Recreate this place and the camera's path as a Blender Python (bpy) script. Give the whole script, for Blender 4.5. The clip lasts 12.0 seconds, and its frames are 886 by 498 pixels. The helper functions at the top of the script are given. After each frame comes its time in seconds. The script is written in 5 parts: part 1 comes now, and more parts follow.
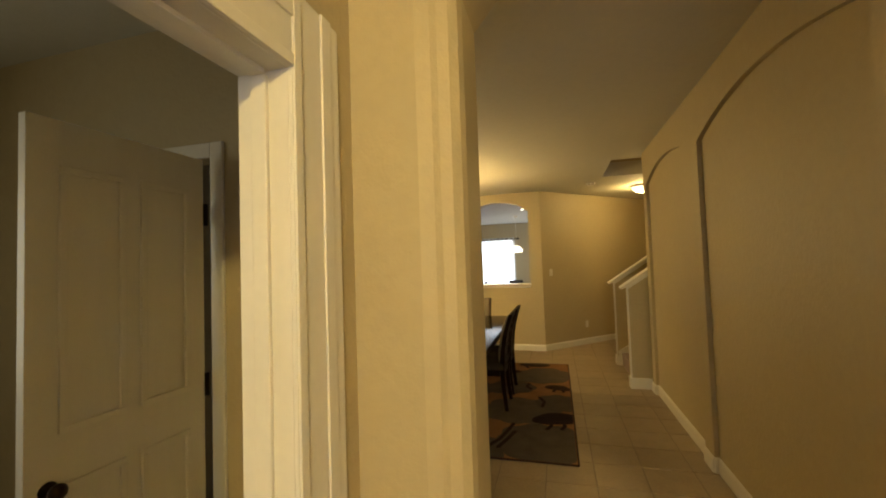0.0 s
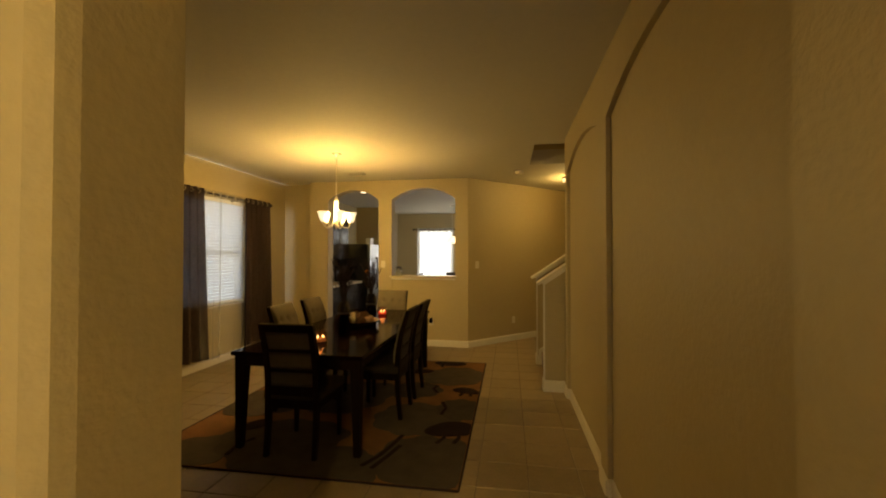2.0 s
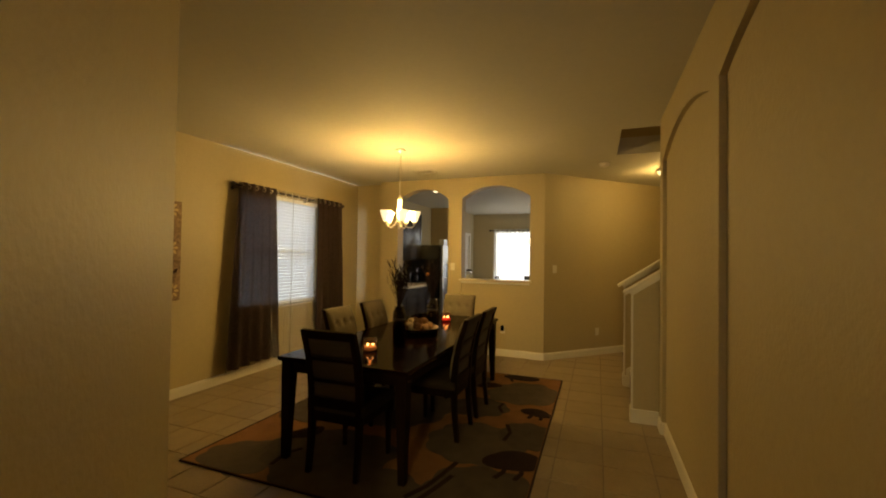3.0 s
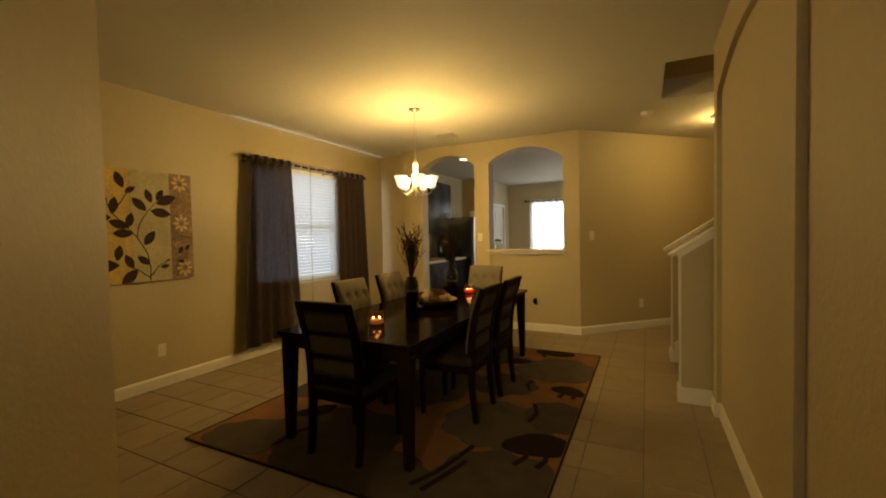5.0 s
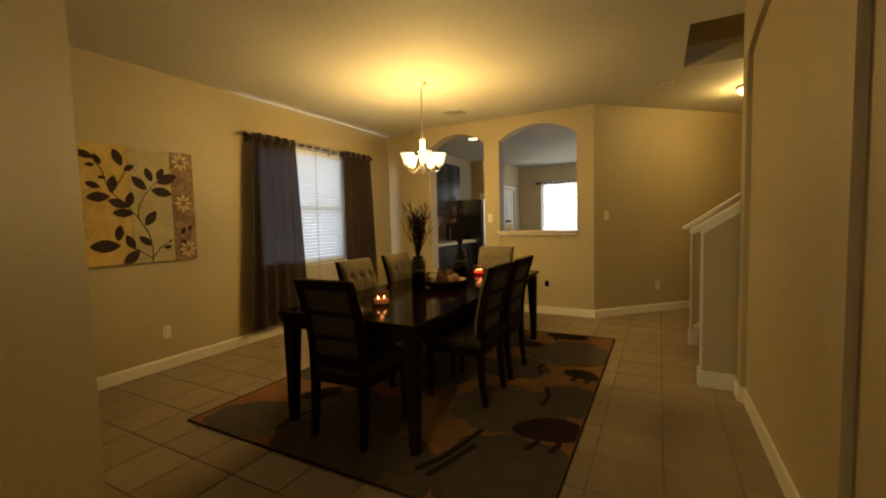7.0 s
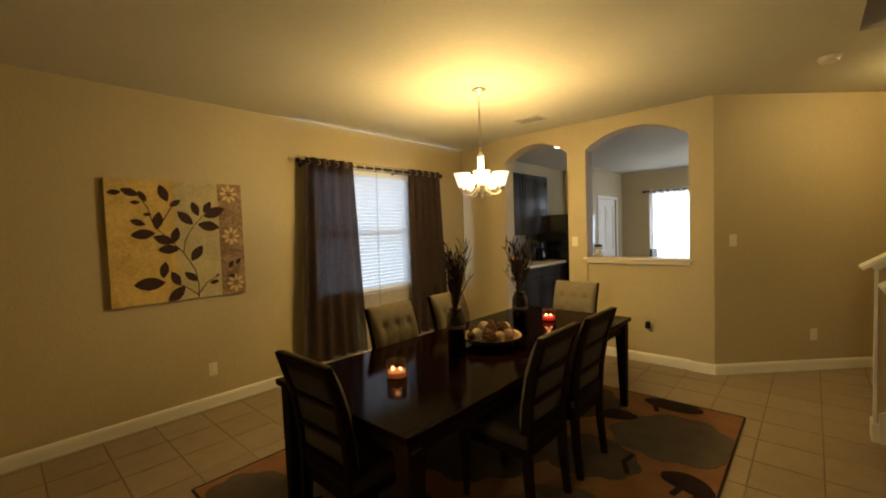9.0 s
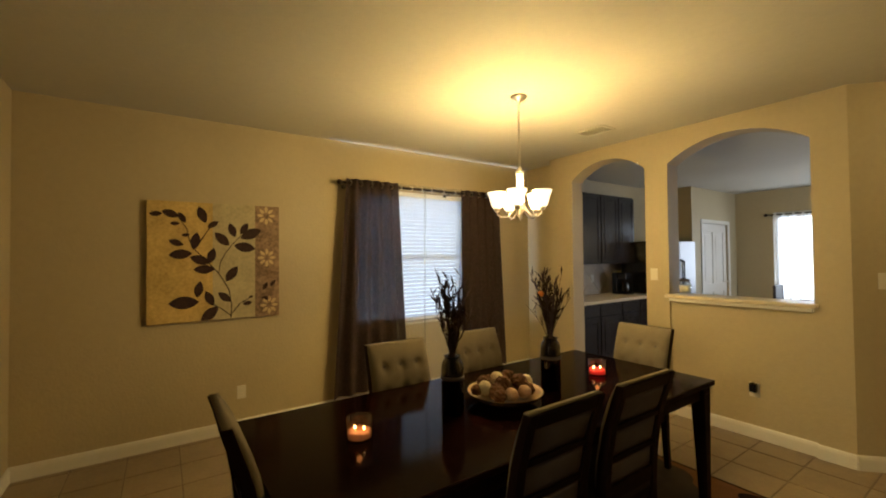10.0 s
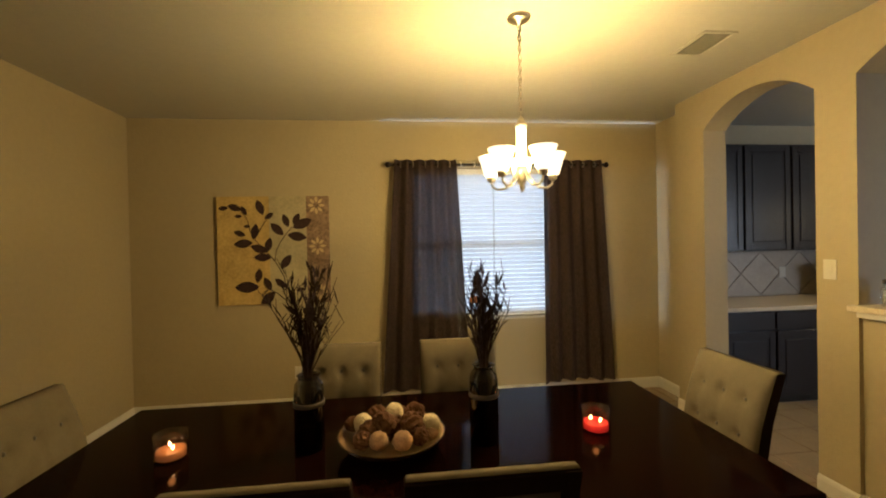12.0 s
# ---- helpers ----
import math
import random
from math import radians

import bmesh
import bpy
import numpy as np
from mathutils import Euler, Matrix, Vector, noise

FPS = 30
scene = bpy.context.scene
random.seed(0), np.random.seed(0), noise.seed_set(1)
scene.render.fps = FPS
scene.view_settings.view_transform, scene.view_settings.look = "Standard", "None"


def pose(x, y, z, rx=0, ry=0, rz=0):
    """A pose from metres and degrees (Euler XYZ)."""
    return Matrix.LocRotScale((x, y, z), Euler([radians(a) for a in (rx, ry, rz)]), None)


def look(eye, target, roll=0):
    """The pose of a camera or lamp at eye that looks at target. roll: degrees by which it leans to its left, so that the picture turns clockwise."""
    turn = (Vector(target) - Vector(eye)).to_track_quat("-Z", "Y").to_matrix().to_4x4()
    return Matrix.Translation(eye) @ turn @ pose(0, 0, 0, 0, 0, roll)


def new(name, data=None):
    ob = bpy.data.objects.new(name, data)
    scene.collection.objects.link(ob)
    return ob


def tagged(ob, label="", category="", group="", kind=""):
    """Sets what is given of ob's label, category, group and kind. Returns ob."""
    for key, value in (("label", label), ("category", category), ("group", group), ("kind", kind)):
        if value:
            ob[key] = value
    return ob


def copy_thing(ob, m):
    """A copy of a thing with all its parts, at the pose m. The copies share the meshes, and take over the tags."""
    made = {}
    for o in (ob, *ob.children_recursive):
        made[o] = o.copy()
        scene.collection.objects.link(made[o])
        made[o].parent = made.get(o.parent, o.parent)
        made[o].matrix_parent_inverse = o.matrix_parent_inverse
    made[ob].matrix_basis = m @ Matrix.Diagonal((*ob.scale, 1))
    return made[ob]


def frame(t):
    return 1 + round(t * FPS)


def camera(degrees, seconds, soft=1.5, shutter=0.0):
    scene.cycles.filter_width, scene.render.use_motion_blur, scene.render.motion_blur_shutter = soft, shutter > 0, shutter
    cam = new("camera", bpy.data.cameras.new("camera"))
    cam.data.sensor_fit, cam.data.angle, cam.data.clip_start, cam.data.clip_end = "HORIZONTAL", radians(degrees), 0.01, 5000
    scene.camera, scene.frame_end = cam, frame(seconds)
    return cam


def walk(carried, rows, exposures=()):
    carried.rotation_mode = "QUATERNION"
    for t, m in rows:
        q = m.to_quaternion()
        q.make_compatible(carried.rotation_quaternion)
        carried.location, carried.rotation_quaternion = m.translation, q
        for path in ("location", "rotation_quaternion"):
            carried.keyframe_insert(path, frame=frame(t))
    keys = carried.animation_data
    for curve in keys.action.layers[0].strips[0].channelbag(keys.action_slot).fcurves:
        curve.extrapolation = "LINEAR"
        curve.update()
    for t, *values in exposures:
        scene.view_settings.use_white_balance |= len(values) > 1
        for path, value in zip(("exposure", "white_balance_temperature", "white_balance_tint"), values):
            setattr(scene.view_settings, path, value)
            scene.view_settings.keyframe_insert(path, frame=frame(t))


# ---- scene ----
cam = camera(94.6, 12.0, 2.0)
PATH = [
    (0, (0.05, 0.299, 1.515), (-0.483, 2.226, 1.595), -1.9),
    (0.5, (0.153, 0.349, 1.565), (-0.214, 2.313, 1.652), -1.5),
    (1, (0.238, 0.519, 1.492), (0.134, 2.516, 1.464), -0.6),
    (1.5, (0.356, 0.698, 1.479), (0.25, 2.695, 1.453), -0.0),
    (2, (0.463, 0.949, 1.483), (0.144, 2.923, 1.515), -0.0),
    (2.5, (0.561, 1.178, 1.536), (-0.032, 3.087, 1.598), 0.3),
    (3, (0.537, 1.405, 1.49), (-0.17, 3.276, 1.528), 0.8),
    (3.5, (0.541, 1.581, 1.438), (-0.249, 3.418, 1.441), -0.4),
    (3.7, (0.556, 1.634, 1.438), (-0.29, 3.446, 1.412), -0.9),
    (5.5, (0.606, 1.858, 1.326), (-0.286, 3.647, 1.258), -1.2),
    (6, (0.584, 1.879, 1.294), (-0.296, 3.673, 1.223), -1.4),
    (6.5, (0.593, 1.902, 1.306), (-0.32, 3.679, 1.217), -1.8),
    (7, (0.558, 1.962, 1.303), (-0.378, 3.725, 1.17), -1.5),
    (7.2, (0.544, 2.03, 1.328), (-0.409, 3.78, 1.161), -1.5),
    (9, (0.527, 2.779, 1.521), (-0.814, 4.259, 1.433), -2.0),
    (9.5, (0.545, 3.116, 1.547), (-0.92, 4.477, 1.545), -1.0),
    (10, (0.566, 3.48, 1.532), (-1.083, 4.611, 1.571), -0.6),
    (10.5, (0.557, 3.86, 1.551), (-1.242, 4.734, 1.527), 0.1),
    (11, (0.559, 4.244, 1.54), (-1.303, 4.973, 1.553), -1.3),
    (11.5, (0.561, 4.625, 1.531), (-1.388, 5.072, 1.546), -0.8),
    (12, (0.508, 5.03, 1.525), (-1.48, 5.247, 1.507), -1.2),
]
walk(cam, [(t, look(eye, target, roll)) for t, eye, target, roll in PATH],
     [(0, -0.34, 6300, 10), (1.0, -0.82, 7400, 10), (2.0, -0.90, 8100, 10), (3.5, -0.80, 7500, 10), (7.0, -0.72, 6900, 10), (9.0, -0.53, 6200, 10), (12.0, -0.52, 5850, 10)])

# ---- world, sun and lamps ----
world = bpy.data.worlds.new("world")
scene.world = world
world.use_nodes = True
wn = world.node_tree
sky = wn.nodes.new("ShaderNodeTexSky")
sky.sky_type = "NISHITA"
sky.sun_disc = False
sky.sun_elevation = radians(55)
sky.sun_rotation = radians(60)
wn.nodes["Background"].inputs["Strength"].default_value = 0.1
wn.links.new(sky.outputs["Color"], wn.nodes["Background"].inputs["Color"])

WARM = (1.0, 0.675, 0.228)


def lamp(name, kind, m, watts, colour, **values):
    data = bpy.data.lights.new(name, kind)
    data.energy, data.color = watts, colour
    if kind == "AREA":
        data.shape, data.size, data.size_y = "RECTANGLE", values["size"], values["size_y"]
        data.spread = values.get("spread", math.pi)
    elif kind == "SUN":
        data.angle = values["angle"]
    else:
        data.shadow_soft_size = values["radius"]
        if kind == "SPOT":
            data.spot_size, data.spot_blend = values["cone"], 1.0
    ob = new(name, data)
    ob.matrix_world = m
    return ob


lamp("sun", "SUN", look((6, 4, 12), (0, 8, 0)), 2.0, (1.0, 0.95, 0.88), angle=radians(0.6))
CHANDELIER = (-1.637, 5.70)
for k in range(5):
    a = radians(72 * k + 20)
    lamp("chandelier_bulb", "POINT", pose(CHANDELIER[0] + 0.175 * math.cos(a), CHANDELIER[1] + 0.175 * math.sin(a), 1.945), 42, WARM, radius=0.02)
    lamp("chandelier_uplight", "SPOT", pose(CHANDELIER[0] + 0.175 * math.cos(a), CHANDELIER[1] + 0.175 * math.sin(a), 1.945, 180, 0, 0), 5, WARM, radius=0.02, cone=radians(172))
lamp("hall_dome_bulb", "POINT", pose(1.46, 7.74, 2.60), 52, WARM, radius=0.06)
lamp("kitchen_can_bulb", "SPOT", pose(-2.35, 8.68, 2.72), 48, (1.0, 0.70, 0.30), radius=0.05, cone=radians(125))
lamp("breakfast_pendant_bulb", "POINT", pose(-0.95, 11.15, 1.80), 7, (1.0, 0.70, 0.30), radius=0.05)
lamp("dining_window_sky", "AREA", pose(-3.62, 5.87, 1.55, 0, -90, 0), 6, (0.80, 0.90, 1.0), size=1.4, size_y=1.4)
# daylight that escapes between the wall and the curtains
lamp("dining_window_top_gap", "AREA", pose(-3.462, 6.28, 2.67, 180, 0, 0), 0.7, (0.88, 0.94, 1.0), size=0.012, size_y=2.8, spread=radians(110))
lamp("dining_window_side_gap", "AREA", pose(-3.468, 6.95, 1.5, 90, 0, 0), 0.9, (0.66, 0.82, 1.0), size=0.02, size_y=1.6, spread=radians(32))
lamp("breakfast_window_sky", "AREA", pose(-1.705, 12.98, 1.45, -90, 0, 0), 34, (0.84, 0.91, 1.0), size=0.97, size_y=1.5)
lamp("breakfast_side_window_sky", "AREA", pose(1.9, 11.6, 1.5, 0, 90, 0), 105, (0.87, 0.92, 1.0), size=1.6, size_y=1.4)
lamp("entry_sidelight_sky", "AREA", pose(0.75, -2.19, 1.5, 90, 0, 0), 30, (0.95, 0.95, 1.0), size=0.7, size_y=1.7)
lamp("entry_ceiling_bulb", "POINT", pose(0.80, -1.90, 2.57), 430, (1.0, 0.75, 0.26), radius=0.07)
# added fill lamp, no fixture there; brightens the dark stairwell opening
lamp("stairwell_fill_lamp", "POINT", pose(2.6, 6.2, 4.6), 26, WARM, radius=0.08)
lamp("side_room_window_sky", "AREA", pose(-3.39, -0.2, 1.5, 0, -90, 0), 20, (1.0, 0.86, 0.50), size=1.3, size_y=1.3)


# ---- materials ----
def material(name, colour, rough=0.6, shine=0.5, metal=0.0, spread=0.12, scale=6.0, fine=80.0, bump=0.0, coat=0.0, grain=(1, 1, 1), bump_scale=None, random_spread=0.0):
    m = bpy.data.materials.new(name)
    m.use_nodes = True
    t = m.node_tree
    b = t.nodes["Principled BSDF"]
    co = t.nodes.new("ShaderNodeTexCoord")
    mp = t.nodes.new("ShaderNodeMapping")
    mp.inputs["Scale"].default_value = grain
    t.links.new(co.outputs["Object"], mp.inputs["Vector"])
    n1 = t.nodes.new("ShaderNodeTexNoise")
    n1.inputs["Scale"].default_value, n1.inputs["Detail"].default_value = scale, 4
    n2 = t.nodes.new("ShaderNodeTexNoise")
    n2.inputs["Scale"].default_value, n2.inputs["Detail"].default_value = fine, 3
    for n in (n1, n2):
        t.links.new(mp.outputs["Vector"], n.inputs["Vector"])
    add = t.nodes.new("ShaderNodeMath")
    add.operation = "ADD"
    t.links.new(n1.outputs["Fac"], add.inputs[0])
    t.links.new(n2.outputs["Fac"], add.inputs[1])
    ramp = t.nodes.new("ShaderNodeMapRange")
    ramp.inputs["From Min"].default_value, ramp.inputs["From Max"].default_value = 0.6, 1.4
    ramp.inputs["To Min"].default_value, ramp.inputs["To Max"].default_value = 1 - spread, 1 + spread
    t.links.new(add.outputs[0], ramp.inputs["Value"])
    hsv = t.nodes.new("ShaderNodeHueSaturation")
    hsv.inputs["Color"].default_value = (*colour, 1)
    value = ramp.outputs["Result"]
    if random_spread:
        info = t.nodes.new("ShaderNodeObjectInfo")
        r2 = t.nodes.new("ShaderNodeMapRange")
        r2.inputs["To Min"].default_value, r2.inputs["To Max"].default_value = 1 - random_spread, 1 + random_spread
        t.links.new(info.outputs["Random"], r2.inputs["Value"])
        mul = t.nodes.new("ShaderNodeMath")
        mul.operation = "MULTIPLY"
        t.links.new(value, mul.inputs[0])
        t.links.new(r2.outputs["Result"], mul.inputs[1])
        value = mul.outputs[0]
    t.links.new(value, hsv.inputs["Value"])
    t.links.new(hsv.outputs["Color"], b.inputs["Base Color"])
    b.inputs["Roughness"].default_value, b.inputs["Metallic"].default_value = rough, metal
    b.inputs["Coat Weight"].default_value = coat
    b.inputs["Specular IOR Level"].default_value = shine
    b.inputs["Coat Roughness"].default_value = 0.12
    if bump:
        n3 = t.nodes.new("ShaderNodeTexNoise")
        n3.inputs["Scale"].default_value, n3.inputs["Detail"].default_value = bump_scale or fine, 2
        t.links.new(mp.outputs["Vector"], n3.inputs["Vector"])
        bp = t.nodes.new("ShaderNodeBump")
        bp.inputs["Strength"].default_value, bp.inputs["Distance"].default_value = bump, 0.005
        t.links.new(n3.outputs["Fac"], bp.inputs["Height"])
        t.links.new(bp.outputs["Normal"], b.inputs["Normal"])
    return m


def cloth(name, colour, through_share, clear, weave=0.3):
    """A woven cloth that lets some light through."""
    m = bpy.data.materials.new(name)
    m.use_nodes = True
    t = m.node_tree
    b = t.nodes["Principled BSDF"]
    b.inputs["Base Color"].default_value, b.inputs["Roughness"].default_value = (*colour, 1), 0.9
    b.inputs["Specular IOR Level"].default_value = 0.05
    co = t.nodes.new("ShaderNodeTexCoord")
    n = t.nodes.new("ShaderNodeTexNoise")
    n.inputs["Scale"].default_value, n.inputs["Detail"].default_value = 60, 6
    mp = t.nodes.new("ShaderNodeMapping")
    mp.inputs["Scale"].default_value = (1, 1.6, 0.5)
    t.links.new(co.outputs["Object"], mp.inputs["Vector"])
    t.links.new(mp.outputs["Vector"], n.inputs["Vector"])
    hsv = t.nodes.new("ShaderNodeHueSaturation")
    hsv.inputs["Color"].default_value = (*colour, 1)
    r = t.nodes.new("ShaderNodeMapRange")
    r.inputs["To Min"].default_value, r.inputs["To Max"].default_value = 1 - weave, 1 + weave
    t.links.new(n.outputs["Fac"], r.inputs["Value"])
    t.links.new(r.outputs["Result"], hsv.inputs["Value"])
    t.links.new(hsv.outputs["Color"], b.inputs["Base Color"])
    tl = t.nodes.new("ShaderNodeBsdfTranslucent")
    t.links.new(hsv.outputs["Color"], tl.inputs["Color"])
    mix = t.nodes.new("ShaderNodeMixShader")
    mix.inputs[0].default_value = through_share
    t.links.new(b.outputs[0], mix.inputs[1])
    t.links.new(tl.outputs[0], mix.inputs[2])
    tr = t.nodes.new("ShaderNodeBsdfTransparent")
    mix2 = t.nodes.new("ShaderNodeMixShader")
    mix2.inputs[0].default_value = clear
    t.links.new(mix.outputs[0], mix2.inputs[1])
    t.links.new(tr.outputs[0], mix2.inputs[2])
    t.links.new(mix2.outputs[0], t.nodes["Material Output"].inputs["Surface"])
    return m


def glow(name, colour, strength, base=(0.8, 0.8, 0.8)):
    m = bpy.data.materials.new(name)
    m.use_nodes = True
    b = m.node_tree.nodes["Principled BSDF"]
    b.inputs["Base Color"].default_value = (*base, 1)
    b.inputs["Emission Color"].default_value = (*colour, 1)
    b.inputs["Emission Strength"].default_value = strength
    return m


def thin_glass(name, tint):
    """A thin sheet of glass: clear, with a mirror gloss that grows at the rim."""
    m = bpy.data.materials.new(name)
    m.use_nodes = True
    t = m.node_tree
    tr = t.nodes.new("ShaderNodeBsdfTransparent")
    tr.inputs["Color"].default_value = (*tint, 1)
    gl = t.nodes.new("ShaderNodeBsdfGlossy")
    gl.inputs["Roughness"].default_value = 0.03
    lw = t.nodes.new("ShaderNodeLayerWeight")
    lw.inputs["Blend"].default_value = 0.35
    fr = t.nodes.new("ShaderNodeMath")
    fr.operation = "MULTIPLY_ADD"
    fr.inputs[1].default_value, fr.inputs[2].default_value = 0.45, 0.03
    t.links.new(lw.outputs["Facing"], fr.inputs[0])
    mix = t.nodes.new("ShaderNodeMixShader")
    t.links.new(fr.outputs[0], mix.inputs[0])
    t.links.new(tr.outputs[0], mix.inputs[1])
    t.links.new(gl.outputs[0], mix.inputs[2])
    t.links.new(mix.outputs[0], t.nodes["Material Output"].inputs["Surface"])
    return m


WALL = material("wall_paint", (0.340, 0.276, 0.160), 0.6, spread=0.05, scale=1.5, fine=25, bump=0.42, bump_scale=48)
CEIL = material("ceiling_paint", (0.42, 0.395, 0.325), 0.8, spread=0.04, scale=1.2, fine=25, bump=0.25, bump_scale=90)
TRIM = material("trim_paint", (0.54, 0.51, 0.45), 0.4, spread=0.04, scale=3, fine=40)
DOORP = material("door_paint", (0.70, 0.68, 0.63), 0.42, spread=0.05, scale=3, fine=60, bump=0.05, grain=(6, 6, 1))
TILE = material("floor_tile", (0.222, 0.168, 0.106), 0.48, spread=0.16, scale=7, fine=45, bump=0.12, bump_scale=20, random_spread=0.08)
GROUT = material("grout", (0.165, 0.130, 0.095), 0.9, spread=0.2, scale=5, fine=90, bump=0.2)
WOOD = material("espresso_wood", (0.008, 0.004, 0.0027), 0.5, 0.03, spread=0.35, scale=5, fine=30, grain=(1, 1, 0.12))
TOPWOOD = material("table_veneer", (0.0050, 0.0014, 0.0009), 0.11, 0.04, spread=0.4, scale=4, fine=30, grain=(1, 0.08, 1))
FABRIC = material("taupe_linen", (0.120, 0.099, 0.066), 0.95, 0.08, spread=0.14, scale=14, fine=260, bump=0.4, bump_scale=420)
FABRIC_BACK = material("grey_taupe_backing", (0.060, 0.053, 0.055), 0.95, 0.08, spread=0.12, scale=14, fine=260, bump=0.3, bump_scale=420)
# seat linen made darker than the backrest: table shade put into its colour
SEATCLOTH = material("shaded_seat_linen", (0.028, 0.022, 0.015), 0.95, 0.08, spread=0.14, scale=14, fine=260, bump=0.4, bump_scale=420)
BUTTON = material("dark_button", (0.035, 0.025, 0.02), 0.5)
DRAPE = cloth("brown_drape", (0.036, 0.024, 0.022), 0.03, 0.04, 0.8)
THICK_SHEER = cloth("dense_white_sheer", (0.82, 0.82, 0.80), 0.75, 0.30, 0.06)
SHEER = cloth("white_sheer", (0.60, 0.64, 0.70), 0.60, 0.72, 0.06)
ROD = material("oil_rubbed_bronze", (0.03, 0.02, 0.015), 0.35, metal=0.8)
NICKEL = material("brushed_nickel", (0.62, 0.56, 0.46), 0.28, metal=1.0, spread=0.05)
BLIND = cloth("white_blind_slat", (0.70, 0.77, 0.90), 0.60, 0.0, 0.03)
VINYL = material("white_vinyl", (0.8, 0.8, 0.78), 0.4, spread=0.03)
CLEAR = thin_glass("clear_glass", (0.96, 0.97, 0.96))
# amber tint paints the candle glow into the jar glass
CANDLE_GLASS = thin_glass("glow_tinted_jar_glass", (0.95, 0.74, 0.60))
SMOKED = thin_glass("smoked_glass", (0.20, 0.14, 0.10))
SHADE = glow("lit_frosted_shade", (1.0, 0.84, 0.56), 2.4)
# column holds no bulb; its emission imitates bulb light on white glass
COLUMN = glow("white_column_added_glow", (1.0, 0.85, 0.6), 1.6)
BULB = glow("lit_bulb", (1.0, 0.72, 0.35), 14.0)
DOME = glow("lit_dome_glass", (1.0, 0.78, 0.45), 5.0)
CAN = glow("lit_can_lens", (1.0, 0.85, 0.6), 9.0)
PEND = glow("lit_pendant_glass", (1.0, 0.88, 0.65), 3.0)
FLAME = glow("candle_flame", (1.0, 0.72, 0.36), 40.0)
# wax emission imitates flame light glowing through the wax
WAX_AMBER = glow("amber_wax_flame_lit", (1.0, 0.50, 0.18), 0.22, (0.38, 0.24, 0.12))
WAX_RED = glow("red_wax_flame_lit", (1.0, 0.06, 0.05), 0.7, (0.6, 0.03, 0.03))
SKYGLOW = glow("overcast_daylight", (0.76, 0.87, 1.0), 2.0)
CAB = material("espresso_cabinet", (0.010, 0.007, 0.008), 0.26, 0.35, spread=0.25, scale=4, fine=30, grain=(1, 1, 0.12))
COUNTER = material("beige_laminate", (0.50, 0.42, 0.30), 0.3, spread=0.2, scale=40, fine=180)
SPLASH = material("slate_beige_tile", (0.36, 0.30, 0.23), 0.35, spread=0.15, scale=9, fine=60, bump=0.1, random_spread=0.1)
STEEL = material("stainless_steel", (0.30, 0.30, 0.31), 0.34, metal=1.0, spread=0.06, grain=(1, 1, 30))
BLACK = material("black_enamel", (0.008, 0.008, 0.009), 0.18, spread=0.1)
PLATE = material("switch_plate", (0.520, 0.480, 0.400), 0.4, spread=0.02)
VENT_DARK = material("vent_shadow_grey", (0.07, 0.06, 0.045), 0.7)
CARPET = material("stair_carpet", (0.22, 0.168, 0.15), 1.0, 0.08, spread=0.2, scale=20, fine=300, bump=0.6, bump_scale=300)
RUG_GROUND = material("rust_rug_pile", (0.185, 0.094, 0.046), 1.0, 0.08, spread=0.28, scale=6, fine=260, bump=0.5, bump_scale=260)
RUG_TAUPE = material("taupe_rug_pile", (0.066, 0.053, 0.044), 1.0, 0.08, spread=0.25, scale=8, fine=260, bump=0.5, bump_scale=260)
RUG_GREY = material("olive_rug_pile", (0.080, 0.064, 0.050), 1.0, 0.08, spread=0.25, scale=8, fine=260, bump=0.5, bump_scale=260)
RUG_DARK = material("chocolate_rug_pile", (0.022, 0.013, 0.014), 1.0, 0.08, spread=0.25, scale=8, fine=260, bump=0.5, bump_scale=260)
CANVAS = material("ochre_canvas", (0.42, 0.295, 0.100), 0.8, 0.08, spread=0.3, scale=5, fine=45, bump=0.25, bump_scale=300)
CANVAS_SAGE = material("sage_canvas", (0.35, 0.298, 0.175), 0.8, 0.08, spread=0.22, scale=5, fine=45, bump=0.25, bump_scale=300)
CANVAS_PLUM = material("plum_canvas", (0.20, 0.135, 0.085), 0.8, 0.08, spread=0.6, scale=9, fine=45, bump=0.25, bump_scale=300)
LEAFPAINT = material("dark_leaf_paint", (0.035, 0.02, 0.018), 0.7, 0.08, spread=0.3, scale=20, fine=90)
FLOWERPAINT = material("gold_flower_paint", (0.420, 0.302, 0.150), 0.8, spread=0.2, scale=20, fine=90)
TWIG = material("dry_twig", (0.028, 0.017, 0.011), 0.9, 0.08, spread=0.4, scale=30, fine=120)
REED = material("dry_leaf", (0.055, 0.038, 0.040), 0.9, 0.08, spread=0.4, scale=30, fine=120)
BLOSSOM = material("orange_blossom", (0.7, 0.22, 0.03), 0.8, spread=0.2)
BOWL = material("dark_lacquer_bowl", (0.03, 0.018, 0.012), 0.2, spread=0.3, coat=0.5)
BOWL_IN = material("gold_bowl_lining", (0.220, 0.134, 0.060), 0.42, metal=0.4)
BAND = material("tan_ribbon", (0.055, 0.040, 0.038), 0.8, spread=0.2, scale=30)
RAFFIA = material("cream_raffia", (0.50, 0.42, 0.30), 0.9, 0.08, spread=0.3, scale=60, fine=300, bump=0.8, bump_scale=160)
TANBALL = material("tan_wood_curl", (0.300, 0.190, 0.120), 0.85, 0.08, spread=0.35, scale=45, fine=200, bump=0.8, bump_scale=120)
CONE = material("brown_cone", (0.080, 0.040, 0.022), 0.9, 0.08, spread=0.4, scale=40, fine=160, bump=0.8, bump_scale=110)


